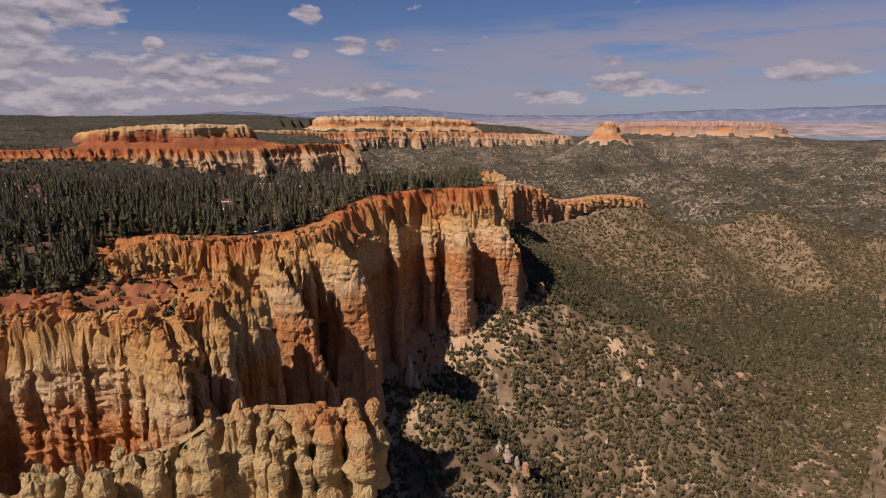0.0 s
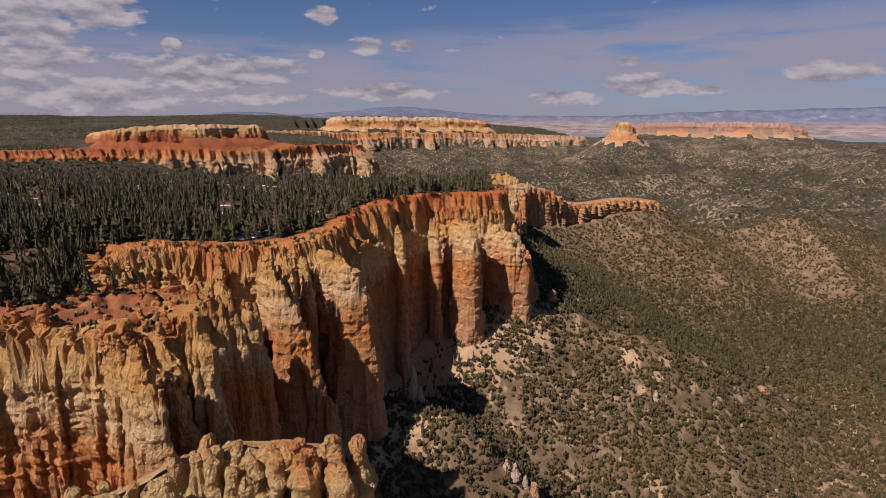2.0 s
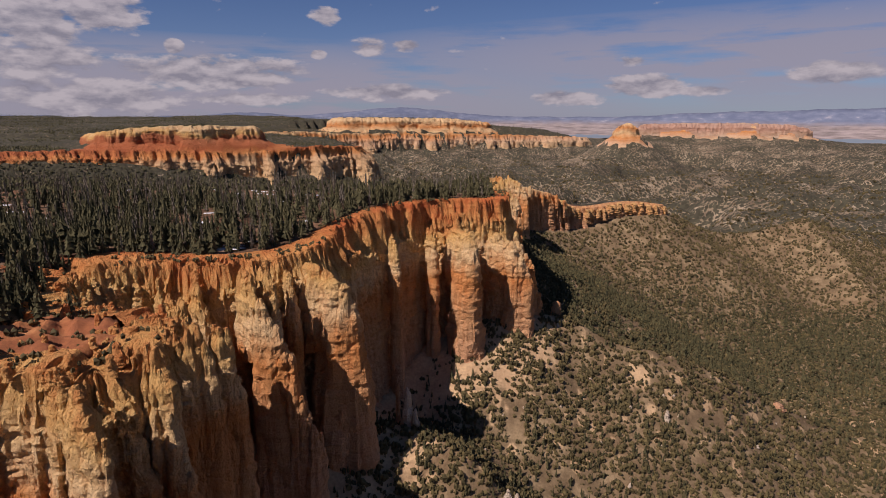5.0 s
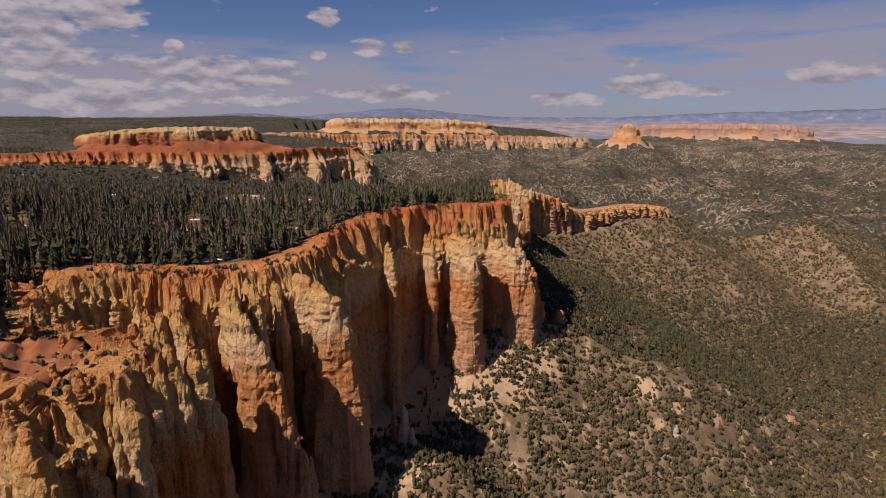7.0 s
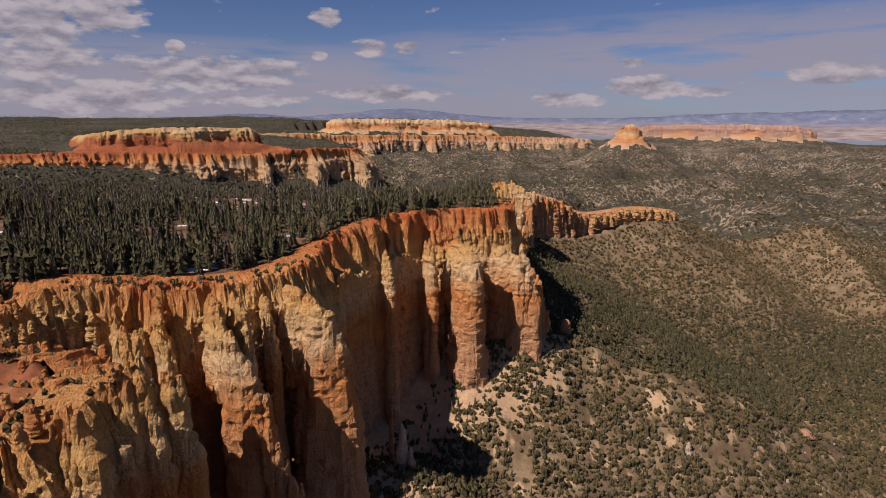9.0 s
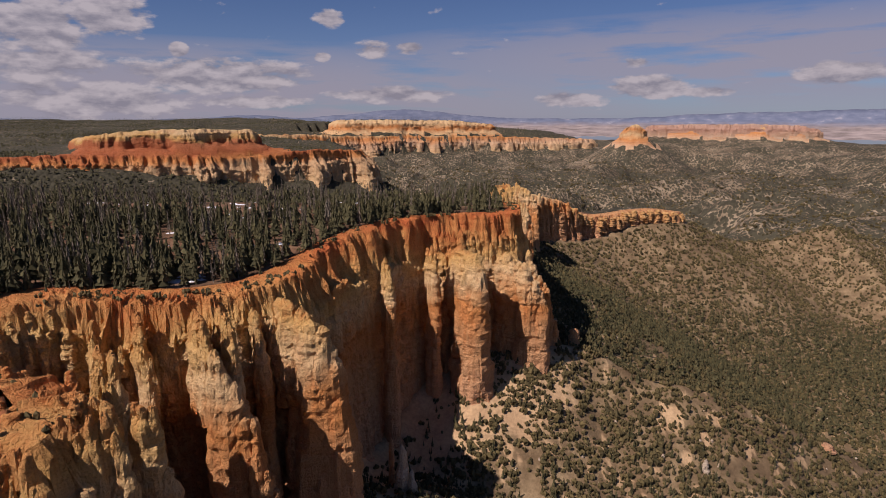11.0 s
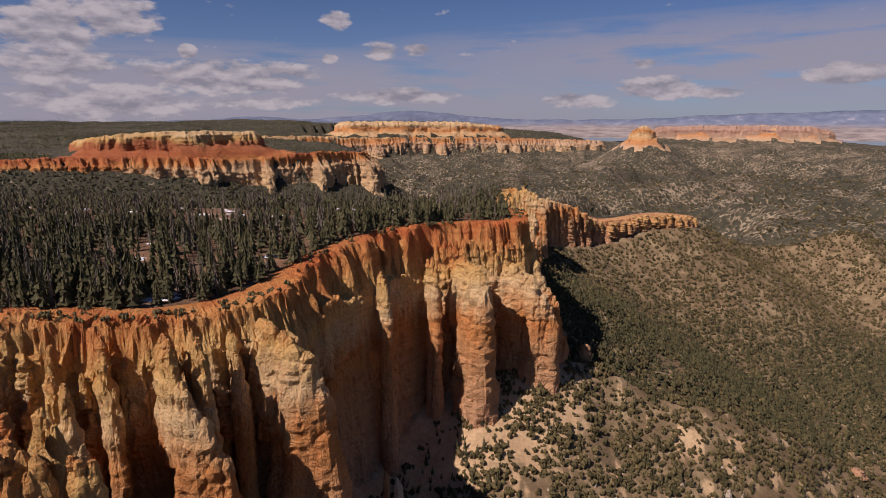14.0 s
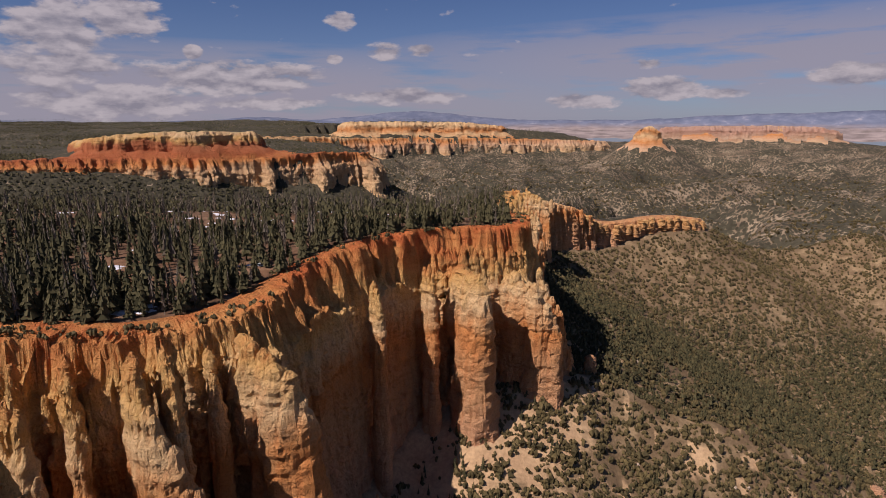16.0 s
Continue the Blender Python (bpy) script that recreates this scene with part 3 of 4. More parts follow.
def cliff(name, pts, label, material, step=0.7, rows=90, inset=22.0, apron=13.0, fins=(17.0, 15.0, 5.0), closed=False, seed=0, bury=14.0, ledge=1.0, batter=6.0, size=1.0, coarse_from=0.0, great=(), top=None, calm=()):
    """A fluted rock wall along an outline: a rilled slope at the rim, buttresses with stepped crests, slots between them, and a flaring foot."""
    u0, q0 = curve_through(pts, 0.25 * size, closed)
    k = max(3, int(fins[0] * 1.1 / (0.25 * size))) | 1
    pad = np.vstack([q0[-k:], q0, q0[:k]]) if closed else np.vstack([np.repeat(q0[:1], k, 0), q0, np.repeat(q0[-1:], k, 0)])
    box = np.ones(k) / k
    soft = np.stack([np.convolve(pad[:, i], box, "same") for i in range(2)], 1)
    tan = np.gradient(soft, axis=0)[k:-k]
    tan /= np.maximum(np.linalg.norm(tan, axis=1, keepdims=True), 1e-6)
    nor0 = np.stack([tan[:, 1], -tan[:, 0]], 1)
    places = lateral_fins(u0, fins[0], fins[1], seed + 500, fins[2]) + lateral_fins(u0, 0.36 * fins[0], 0.36 * fins[1], seed + 600, 0.36 * fins[2])
    for gx, gy, near in calm:
        mid = u0[np.argmin(np.hypot(q0[:, 0] - gx, q0[:, 1] - gy))]
        places = [(p[0], p[1] * (0.3 if abs(p[0] - mid) < near else 1.0), *p[2:]) for p in places]
    for n, (gx, gy, long, half, d0, d1) in enumerate(great):
        places.append((u0[np.argmin(np.hypot(q0[:, 0] - gx, q0[:, 1] - gy))], long, half, d0, d1, 7000 + n))

    def reach(U, depth, z):
        """How far the wall stands out at a place and a depth, 0 at the rim and 1 at the foot."""
        bend = 0.10 * fins[0] * vnoise(U / (1.5 * fins[0]), z / (30 * size), 0, seed + 1) + 0.03 * fins[0] * vnoise(U / (0.5 * fins[0]), z / (9 * size), 0, seed + 2)
        V = U + bend
        best = np.zeros(np.broadcast_shapes(U.shape, depth.shape))
        for at, long, half, d0, d1, sd in places:
            c0, c1 = np.searchsorted(U[0], [at - 3 * half - 3, at + 3 * half + 3])
            if c1 <= c0:
                continue
            here = depth[:, c0:c1] if depth.shape[1] > 1 else depth
            dep = here + 0.05 * vnoise(here * 16, 0.5, 0, sd)
            out = long * smooth(d0, d1, dep) * (0.55 + 0.45 * smooth(0.0, 0.9, here))
            wide = half * (0.75 + 0.65 * here)
            du = np.abs(V[:, c0:c1] - at) / wide
            best[:, c0:c1] = np.maximum(best[:, c0:c1], out * np.clip(1.12 - du ** 2.6, 0, 1))
        return best + 0.3 * fins[1] * vnoise(V / (2.3 * fins[0]), 0, 0, seed + 4) * smooth(0, 0.2, depth)

    ref = reach(u0[None, :], np.array([[0.5]]), np.full((1, 1), 180.0))[0]
    px = q0[:, :2] + nor0 * ref[:, None]
    far = np.where(q0[:, 1] > coarse_from, 2.6, 1.0) if coarse_from else 1.0
    arc = np.concatenate([[0], np.cumsum(np.hypot(*(px[1:] - px[:-1]).T) / (far[1:] if coarse_from else 1.0))])
    at = np.arange(0, arc[-1], step)
    u = np.interp(at, arc, u0)
    q = np.stack([np.interp(u, u0, q0[:, i]) for i in range(4)], 1)
    nor = np.stack([np.interp(u, u0, nor0[:, i]) for i in range(2)], 1)
    w = np.linspace(0, 1, rows)[:, None]
    U, zt, zf = u[None, :], q[None, :, 2], q[None, :, 3]
    high = np.maximum(zt - zf, 4)
    a = 0.2                                           # the share of the rows on the rim's slope
    on_rim, on_wall = np.clip(w / a, 0, 1), np.clip((w - a) / (1 - a), 0, 1)
    apron_h = np.minimum(apron * (1 + 0.45 * vnoise(U / (1.3 * fins[0]), 0, 0, seed + 20)), high * 0.35)
    flat = 1.0 + 0.6 * vnoise(U / (0.8 * fins[0]), 0, 0, seed + 21)
    brk = 0.74 - 0.42 * smooth(296, 350, q[None, :, 1]) * smooth(480, 440, q[None, :, 1]) if top else 0.25
    edge = zt + 4.0 + 0.9 * size * vnoise(U / (5 * size), 0, 0, seed + 25)
    if top:
        edge = top(q[None, :, 0] - nor[None, :, 0] * inset, q[None, :, 1] - nor[None, :, 1] * inset) + 0.3
    ragged = 0.95 * fbm(q[None, :, 0] / 9 + w * 2, q[None, :, 1] / 9, w * 3, seed + 22, 3) * np.sin(np.pi * on_rim) + 0.0 * U
    z = edge - (edge - zt + apron_h) * smooth(brk, 1.0, on_rim + ragged) ** flat - (high - apron_h + bury) * on_wall
    out = -inset * (1 - on_rim) + batter * on_wall ** 1.4 + 7.0 * min(size, 1.5) * smooth(0.82, 1.0, on_wall) * np.minimum(high / 60, 1)
    depth = np.clip((zt - z) / np.maximum(high, 1), 0, 1)
    body = smooth(0.03, 0.17, w) * np.minimum(high / (40 * size), 1.0)
    d = (reach(U, depth, z) - 0.32 * fins[1]) * body
    d = np.where(d < 0, 0.5 * inset * np.tanh(d / (0.5 * inset)), d)
    x, y = q[None, :, 0] + nor[None, :, 0] * (out + d), q[None, :, 1] + nor[None, :, 1] * (out + d)
    z = np.broadcast_to(z, x.shape).copy()
    # rills on the rim's slope, knobs where the pillars start
    rill = np.abs(vnoise(U / (2.4 * size) + 0.8 * vnoise(U / 7, w * 8, 0, seed + 13), w * 2, 0, seed + 12)) + 0.5 * np.abs(vnoise(U / size, w * 4, 0, seed + 14))
    z -= 2.6 * size * (1 - rill) * smooth(0.02, 0.1, w) * (1 - smooth(a, 0.34, w)) * np.minimum(apron_h / 8, 1)
    z += size * 3.2 * (np.abs(vnoise(x / (2.6 * size), y / (2.6 * size), 0, seed + 15)) - 0.3) * np.exp(-((w - a - 0.08) / 0.11) ** 2) * np.minimum(high / 30, 1)
    # weathering, across the true surface: flutes, beds and grain
    for rnd in range(2):
        g = np.stack([x, y, z], -1)
        nrm = np.cross(np.gradient(g, axis=0), np.gradient(g, axis=1))
        nrm /= np.maximum(np.linalg.norm(nrm, axis=2, keepdims=True), 1e-6)
        wall = smooth(0.08, 0.22, w) * np.minimum(high / (30 * size), 1.0)
        X, Y, Z = x / size, y / size, z / size
        if rnd == 0:
            col = np.sqrt(np.abs(vnoise(X / 4.4 + 0.4 * vnoise(Z / 11, X / 9, 0, seed + 30), Y / 4.4, Z / 30, seed + 31)))
            amount = (2.4 * (col - 0.55) + 2.0 * fbm(X / 4.6, Y / 4.6, Z / 7.0, seed + 38, 2)) * wall
        else:
            slot = np.sqrt(np.abs(vnoise(X / 1.9, Y / 1.9, Z / 8, seed + 33)))
            bed = vnoise(Z / 1.5 + 0.6 * vnoise(X / 12, Y / 12, 0, seed + 34), X / 11, Y / 11, seed + 35) + 0.7 * vnoise(Z / 0.7, X / 5, Y / 5, seed + 36)
            lower = smooth(0.55, 0.95, on_wall)
            amount = (1.15 * (slot - 0.55) + ledge * 0.8 * bed * (1 - 0.6 * lower)) * wall * (1 - 0.35 * lower) + 0.55 * fbm(X / 1.6, Y / 1.6, Z / 1.6, seed + 37, 2) * smooth(0.02, 0.1, w)
        g = g + nrm * (amount * size)[..., None]
        x, y, z = g[..., 0], g[..., 1], g[..., 2]
    v = np.stack([x, y, z], -1).reshape(-1, 3)
    f = grid_faces(rows, len(u), closed)
    ob = new(name, mesh_of(name, v, f, material, size > 1.5))
    tagged(ob, label, "cliff", kind="structure")
    return v.reshape(rows, len(u), 3), d, a


build_ground()
MAIN, MAIN_OUT, RIMSHARE = cliff("cliff_main", WALL, "orange and cream fluted sandstone canyon wall", ROCK, 1.05, 100, 22, 14, (15, 9, 3.0), seed=11, coarse_from=520, great=GREAT, top=plateau_height, calm=CALM, batter=3.0)
MESA_WALL, MESA_OUT, _ = cliff("cliff_mesa", MESA, "pale fluted sandstone wall with red rim", ROCK_MESA, 2.6, 54, 30, 24, (62, 50, 11), seed=31, size=2.0)
cliff("cliff_mesa_crown", CROWN, "banded yellow sandstone cap of the mesa", ROCK_MESA, 2.4, 30, 18, 3, (72, 46, 13), True, seed=41, ledge=1.6, bury=20, size=2.0)
cliff("cliff_far", FAR, "far cream and orange fluted rock wall", ROCK_FAR, 4.5, 40, 40, 22, (140, 90, 24), seed=51, size=4.0)
cliff("cliff_far_crown", FARCROWN, "far banded cream cap rock", ROCK_FAR, 5.0, 30, 36, 12, (80, 34, 18), True, seed=61, ledge=1.5, bury=24, size=4.0)
cliff("cliff_east", EAST, "distant pink sandstone mesa", ROCK_EAST, 6.0, 26, 40, 20, (70, 24, 20), True, seed=71, bury=24, size=5.0)
cliff("cliff_butte", BUTTE, "distant pale sandstone butte", ROCK_FAR, 4.0, 26, 25, 20, (34, 20, 10), True, seed=81, bury=24, size=4.0)


def column(x, y, top, foot, wide, seed, step=1.75):
    """A weathered rock column as arrays: knobbly head, ledges along the beds, flutes and a flaring foot."""
    sides, n = 14, max(10, int((top - foot) / step))
    a = np.arange(sides)[None, :] * 2 * np.pi / sides
    z = np.linspace(foot, top, n)[:, None]
    depth = top - z
    r = wide * (0.62 + 0.38 * smooth(0, 14, depth) + 0.012 * depth) * np.sqrt(np.clip((depth + 0.25) / (0.5 * wide), 0, 1))
    r = r * (1 - 0.17 * np.exp(-((depth - 0.95 * wide) / 1.5) ** 2))
    cx = x + 0.9 * vnoise(z / 14, 0.5, 0, seed + 1)
    cy = y + 0.9 * vnoise(z / 14, 4.5, 0, seed + 2)
    px, py = cx + wide * np.cos(a), cy + wide * np.sin(a)
    flute = np.sqrt(np.abs(vnoise(px / 3.4, py / 3.4, z / 24, 31))) - 0.55
    slot = np.sqrt(np.abs(vnoise(px / 1.5, py / 1.5, z / 8, 33))) - 0.55
    bed = vnoise(z / 2.2, px / 14, py / 14, 35) + 0.6 * vnoise(z / 5.5, px / 20, py / 20, 36)
    upper = smooth(50, 10, depth)
    r = np.maximum(r * (1 + 0.42 * flute + 0.17 * slot) + (0.35 + 0.4 * upper) * bed * np.minimum(depth / 3, 1) + 1.2 * fbm(px / 3, py / 3, z / 3.4, 39, 3), 0.2)
    v = np.stack([cx + r * np.cos(a), cy + r * np.sin(a), z + 0.5 * vnoise(px / 1.5, py / 1.5, z / 3, 40)], -1).reshape(-1, 3)
    v = np.vstack([v, [[float(cx[-1, 0]), float(cy[-1, 0]), top + 0.2]]])
    f = grid_faces(n, sides, True)
    last = (n - 1) * sides + np.arange(sides)
    cap = np.stack([last, np.roll(last, -1), np.full(sides, n * sides)], 1)
    return v, np.vstack([f[:, [0, 1, 2]], f[:, [0, 2, 3]], cap])


def build_buttresses():
    rand = np.random.default_rng(77)
    wall = bpy.data.objects["cliff_main"]
    for wide, *crest in BUTTRESS:
        big = wide > 6.8
        u, q = curve_through(crest, 0.44 * wide)
        vs, fs, n = [], [], 0
        for i, (x, y, top) in enumerate(q):
            for side in range(2 if i % 2 else 1):
                w = wide * rand.uniform(0.32, 0.58) * (1.25 if big else 1.0) * (0.62 if side else 1.0)
                off = rand.uniform(-0.2, 0.2, 2) * wide * (2.6 if side else 1.0)
                t = top + rand.uniform(-5.5, 2.0) - 9.0 * side * rand.random()
                v, f = column(x + off[0], y + off[1], t, min(t - 12, 106.0 if 3 * i > len(q) else t - 42), w, int(rand.integers(0, 9000)))
                vs.append(v)
                fs.append(f + n)
                n += len(v)
        ob = new("buttress", mesh_of("buttress", np.vstack(vs), np.vstack(fs), ROCK, False))
        ob.parent = wall


build_buttresses()


# ---- growth ----
def conifer(rand, height, girth, layers, points=7, bare=0.0):
    """Trunk and crown as arrays: a tapered trunk, and ragged drooping whorls with gaps between them."""
    k = 5
    ang = np.arange(k) * 2 * np.pi / k
    lean = rand.normal(0, 0.02, 2) * height
    hs, rs = (-0.6, 0.45 * height, height * 0.93), (0.026 * height, 0.017 * height, 0.003 * height)
    tv = np.vstack([np.stack([r * np.cos(ang) + lean[0] * max(h, 0) / height, r * np.sin(ang) + lean[1] * max(h, 0) / height, np.full(k, h)], 1) for h, r in zip(hs, rs)])
    tf = grid_faces(3, k, True)
    tf = np.vstack([tf[:, [0, 1, 2]], tf[:, [0, 2, 3]]])
    cv, cf, n = [], [], 0
    for i in range(layers):
        f = (i + rand.uniform(-0.2, 0.2)) / (layers - 1)
        base = height * (0.16 + 0.1 * bare + 0.76 * f)
        r = girth * height * (1 - f) ** 0.8 * rand.uniform(0.75, 1.15) + 0.02 * height
        rise = height * (0.14 + 0.06 * (1 - f))
        m = points * 2
        a = np.arange(m) * 2 * np.pi / m + rand.uniform(0, 6) + rand.normal(0, 0.13, m)
        rr = r * np.where(np.arange(m) % 2 == 0, rand.uniform(0.75, 1.2, m), rand.uniform(0.5 - 0.3 * bare, 0.78 - 0.4 * bare, m))
        off = lean * base / height + rand.normal(0, 0.05, 2) * r
        ring = np.stack([rr * np.cos(a) + off[0], rr * np.sin(a) + off[1], base - 0.25 * rr + rand.normal(0, 0.02 * height, m)], 1)
        cv.append(np.vstack([[off[0], off[1], base + rise], ring]))
        i0 = np.arange(m)
        cf.append(np.stack([np.zeros(m, int), 1 + i0, 1 + (i0 + 1) % m], 1) + n)
        n += m + 1
    return (tv, tf), (np.vstack(cv), np.vstack(cf))


def clump(rand, parts, sides):
    """A low bush: a few leaning ragged lumps, one metre high and wide."""
    cv, cf, n = [], [], 0
    for i in range(parts):
        c = rand.normal(0, 0.22 if parts > 1 else 0.0, 2)
        r, h = rand.uniform(0.32, 0.52) if parts > 1 else 0.5, rand.uniform(0.6, 1.0)
        a = np.arange(sides) * 2 * np.pi / sides + rand.uniform(0, 6)
        lo = np.stack([c[0] + 0.75 * r * np.cos(a), c[1] + 0.75 * r * np.sin(a), np.full(sides, -0.12)], 1)
        rr = r * rand.uniform(0.7, 1.25, sides)
        hi = np.stack([c[0] + rr * np.cos(a + 0.3), c[1] + rr * np.sin(a + 0.3), h * rand.uniform(0.3, 0.7, sides)], 1)
        tip = [[c[0] + rand.normal(0, 0.08), c[1] + rand.normal(0, 0.08), h]]
        cv.append(np.vstack([lo, hi, tip]))
        i0, i1 = np.arange(sides), (np.arange(sides) + 1) % sides
        cf.append(np.vstack([np.stack([i0, i1, sides + i1], 1), np.stack([i0, sides + i1, sides + i0], 1), np.stack([sides + i0, sides + i1, np.full(sides, 2 * sides)], 1)]) + n)
        n += 2 * sides + 1
    return np.vstack(cv), np.vstack(cf)


def scatter(name, kinds, pos, size, label, category, material, rand):
    """Many plants as one mesh of uncounted growth: every plant is one of the kinds, turned and sized."""
    vs, fs, n = [], [], 0
    pick = rand.integers(0, len(kinds), len(pos))
    for k, (kv, kf) in enumerate(kinds):
        sel = np.where(pick == k)[0]
        if not len(sel):
            continue
        a = rand.uniform(0, 2 * np.pi, len(sel))
        c, s = np.cos(a)[:, None], np.sin(a)[:, None]
        wide = size[sel][:, None] * rand.uniform(0.85, 1.2, (len(sel), 1))
        x, y = kv[None, :, 0] * wide, kv[None, :, 1] * wide
        p = np.stack([x * c - y * s + pos[sel, 0:1], x * s + y * c + pos[sel, 1:2], kv[None, :, 2] * size[sel][:, None] + pos[sel, 2:3]], -1)
        vs.append(p.reshape(-1, 3))
        fs.append((kf[None] + (np.arange(len(sel)) * len(kv))[:, None, None] + n).reshape(-1, 3))
        n += len(sel) * len(kv)
    ob = new(name, mesh_of(name, np.vstack(vs), np.vstack(fs), material, False))
    return tagged(ob, label, category, kind="stuff")


def spots(rand, count, x0, x1, y0, y1):
    return rand.uniform(x0, x1, count), rand.uniform(y0, y1, count)


def seated(x, y, keep):
    x, y = x[keep], y[keep]
    return np.stack([x, y, ground_height(x, y) - 0.15], 1)


FIRS = [conifer(np.random.default_rng(100 + i), 1.0, 0.13 + 0.025 * (i % 4), 7, 4, 0.2 * (i % 2)) for i in range(8)]
SNAGS = [conifer(np.random.default_rng(150 + i), 1.0, 0.09, 6, 5, 1.0) for i in range(3)]
TREES = [(np.vstack([t[0], c[0]]), np.vstack([t[1], c[1] + len(t[0])])) for t, c in FIRS]
DEADWOOD = [(np.vstack([t[0], c[0]]), np.vstack([t[1], c[1] + len(t[0])])) for t, c in SNAGS]
SLIM = [c for _, c in [conifer(np.random.default_rng(190 + i), 1.0, 0.16 + 0.025 * (i % 3), 3, 3) for i in range(6)]]
TINY = [(v[1][0], v[1][1]) for v in [conifer(np.random.default_rng(170 + i), 1.0, 0.22, 2, 3) for i in range(4)]]
BUSHES = [clump(np.random.default_rng(200 + i), 2, 4) for i in range(5)]
LOWBUSH = [clump(np.random.default_rng(220 + i), 1, 4) for i in range(5)]
FARBUSH = [clump(np.random.default_rng(240 + i), 1, 4) for i in range(3)]


# ---- the wood on the tableland: the first rows along the rim are trees of their own ----
def build_wood():
    rand = np.random.default_rng(5)
    x, y = spots(rand, 17000, -640, 80, 120, 800)
    more = spots(rand, 2600, -330, -60, 120, 330)
    x, y = np.append(x, more[0]), np.append(y, more[1])
    s = signed(x, y, PLATEAU)[0]
    open_ground = fbm(x / 40, y / 40, 0, 77, 3)
    keep = (s > 9 + 4 * vnoise(x / 9, y / 9, 0, 55) + 7 * smooth(300, 350, y) * smooth(480, 430, y)) & (open_ground > -0.10 + 0.15 * rand.normal(0, 1, len(x)) - 0.4 * smooth(60, 18, s)) & (np.abs(x) < 120 + 0.85 * (y + 70)) & ((y > 262 + 5 * vnoise(x / 12, 0.5, 0, 57)) | ((y > 164) & (x < -160 + 8 * vnoise(y / 12, 0.5, 0, 57))) | ((x < -120) & (y > 188) & (rand.random(len(x)) < 0.15))) & (x > -520 - 0.4 * (y - 300))
    p = seated(x, y, keep)
    s = s[keep]
    tall = (6.5 + 11.0 * rand.random(len(p)) ** 0.8) * (0.75 + 0.25 * smooth(8, 36, s))
    near = np.where((s < 40) & (p[:, 1] < 520) & (p[:, 0] > -300))[0][:230]
    rest = np.setdiff1d(np.arange(len(p)), near)
    grey = rand.random(len(rest)) < 0.22
    green = rest[~grey]
    front = p[green, 1] < 430
    scatter("pine_wood", TREES, p[green[front]], tall[green[front]], "dark green pine wood on the tableland", "forest", NEEDLES, rand)
    scatter("pine_wood_beyond", SLIM, p[green[~front]], tall[green[~front]], "dark green pine wood farther back on the tableland", "forest", NEEDLES, rand)
    scatter("dead_pines", DEADWOOD, p[rest[grey]], tall[rest[grey]], "bare grey dead pines among the wood", "forest", BARK, rand)
    made = []
    for i, (t, c) in enumerate(FIRS):
        dense = conifer(np.random.default_rng(300 + i), 1.0, 0.2 + 0.03 * (i % 3), 10, 8)
        made.append((mesh_of("trunk", dense[0][0], dense[0][1], BARK), mesh_of("crown", dense[1][0], dense[1][1], NEEDLES, False)))
    for j in near:
        trunk, crown = made[int(rand.integers(0, len(made)))]
        tree = new("pine_tree")
        tree.matrix_world = pose(*p[j], 0, 0, rand.uniform(0, 360)) @ Matrix.Diagonal((*([tall[j]] * 3), 1))
        tagged(tree, "tall pine tree standing near the canyon rim" if tall[j] > 11 else "small pine tree standing near the canyon rim", "tree", "pines along the rim")
        for nm, me in (("trunk", trunk), ("crown", crown)):
            ob = new(nm, me)
            ob.parent = tree


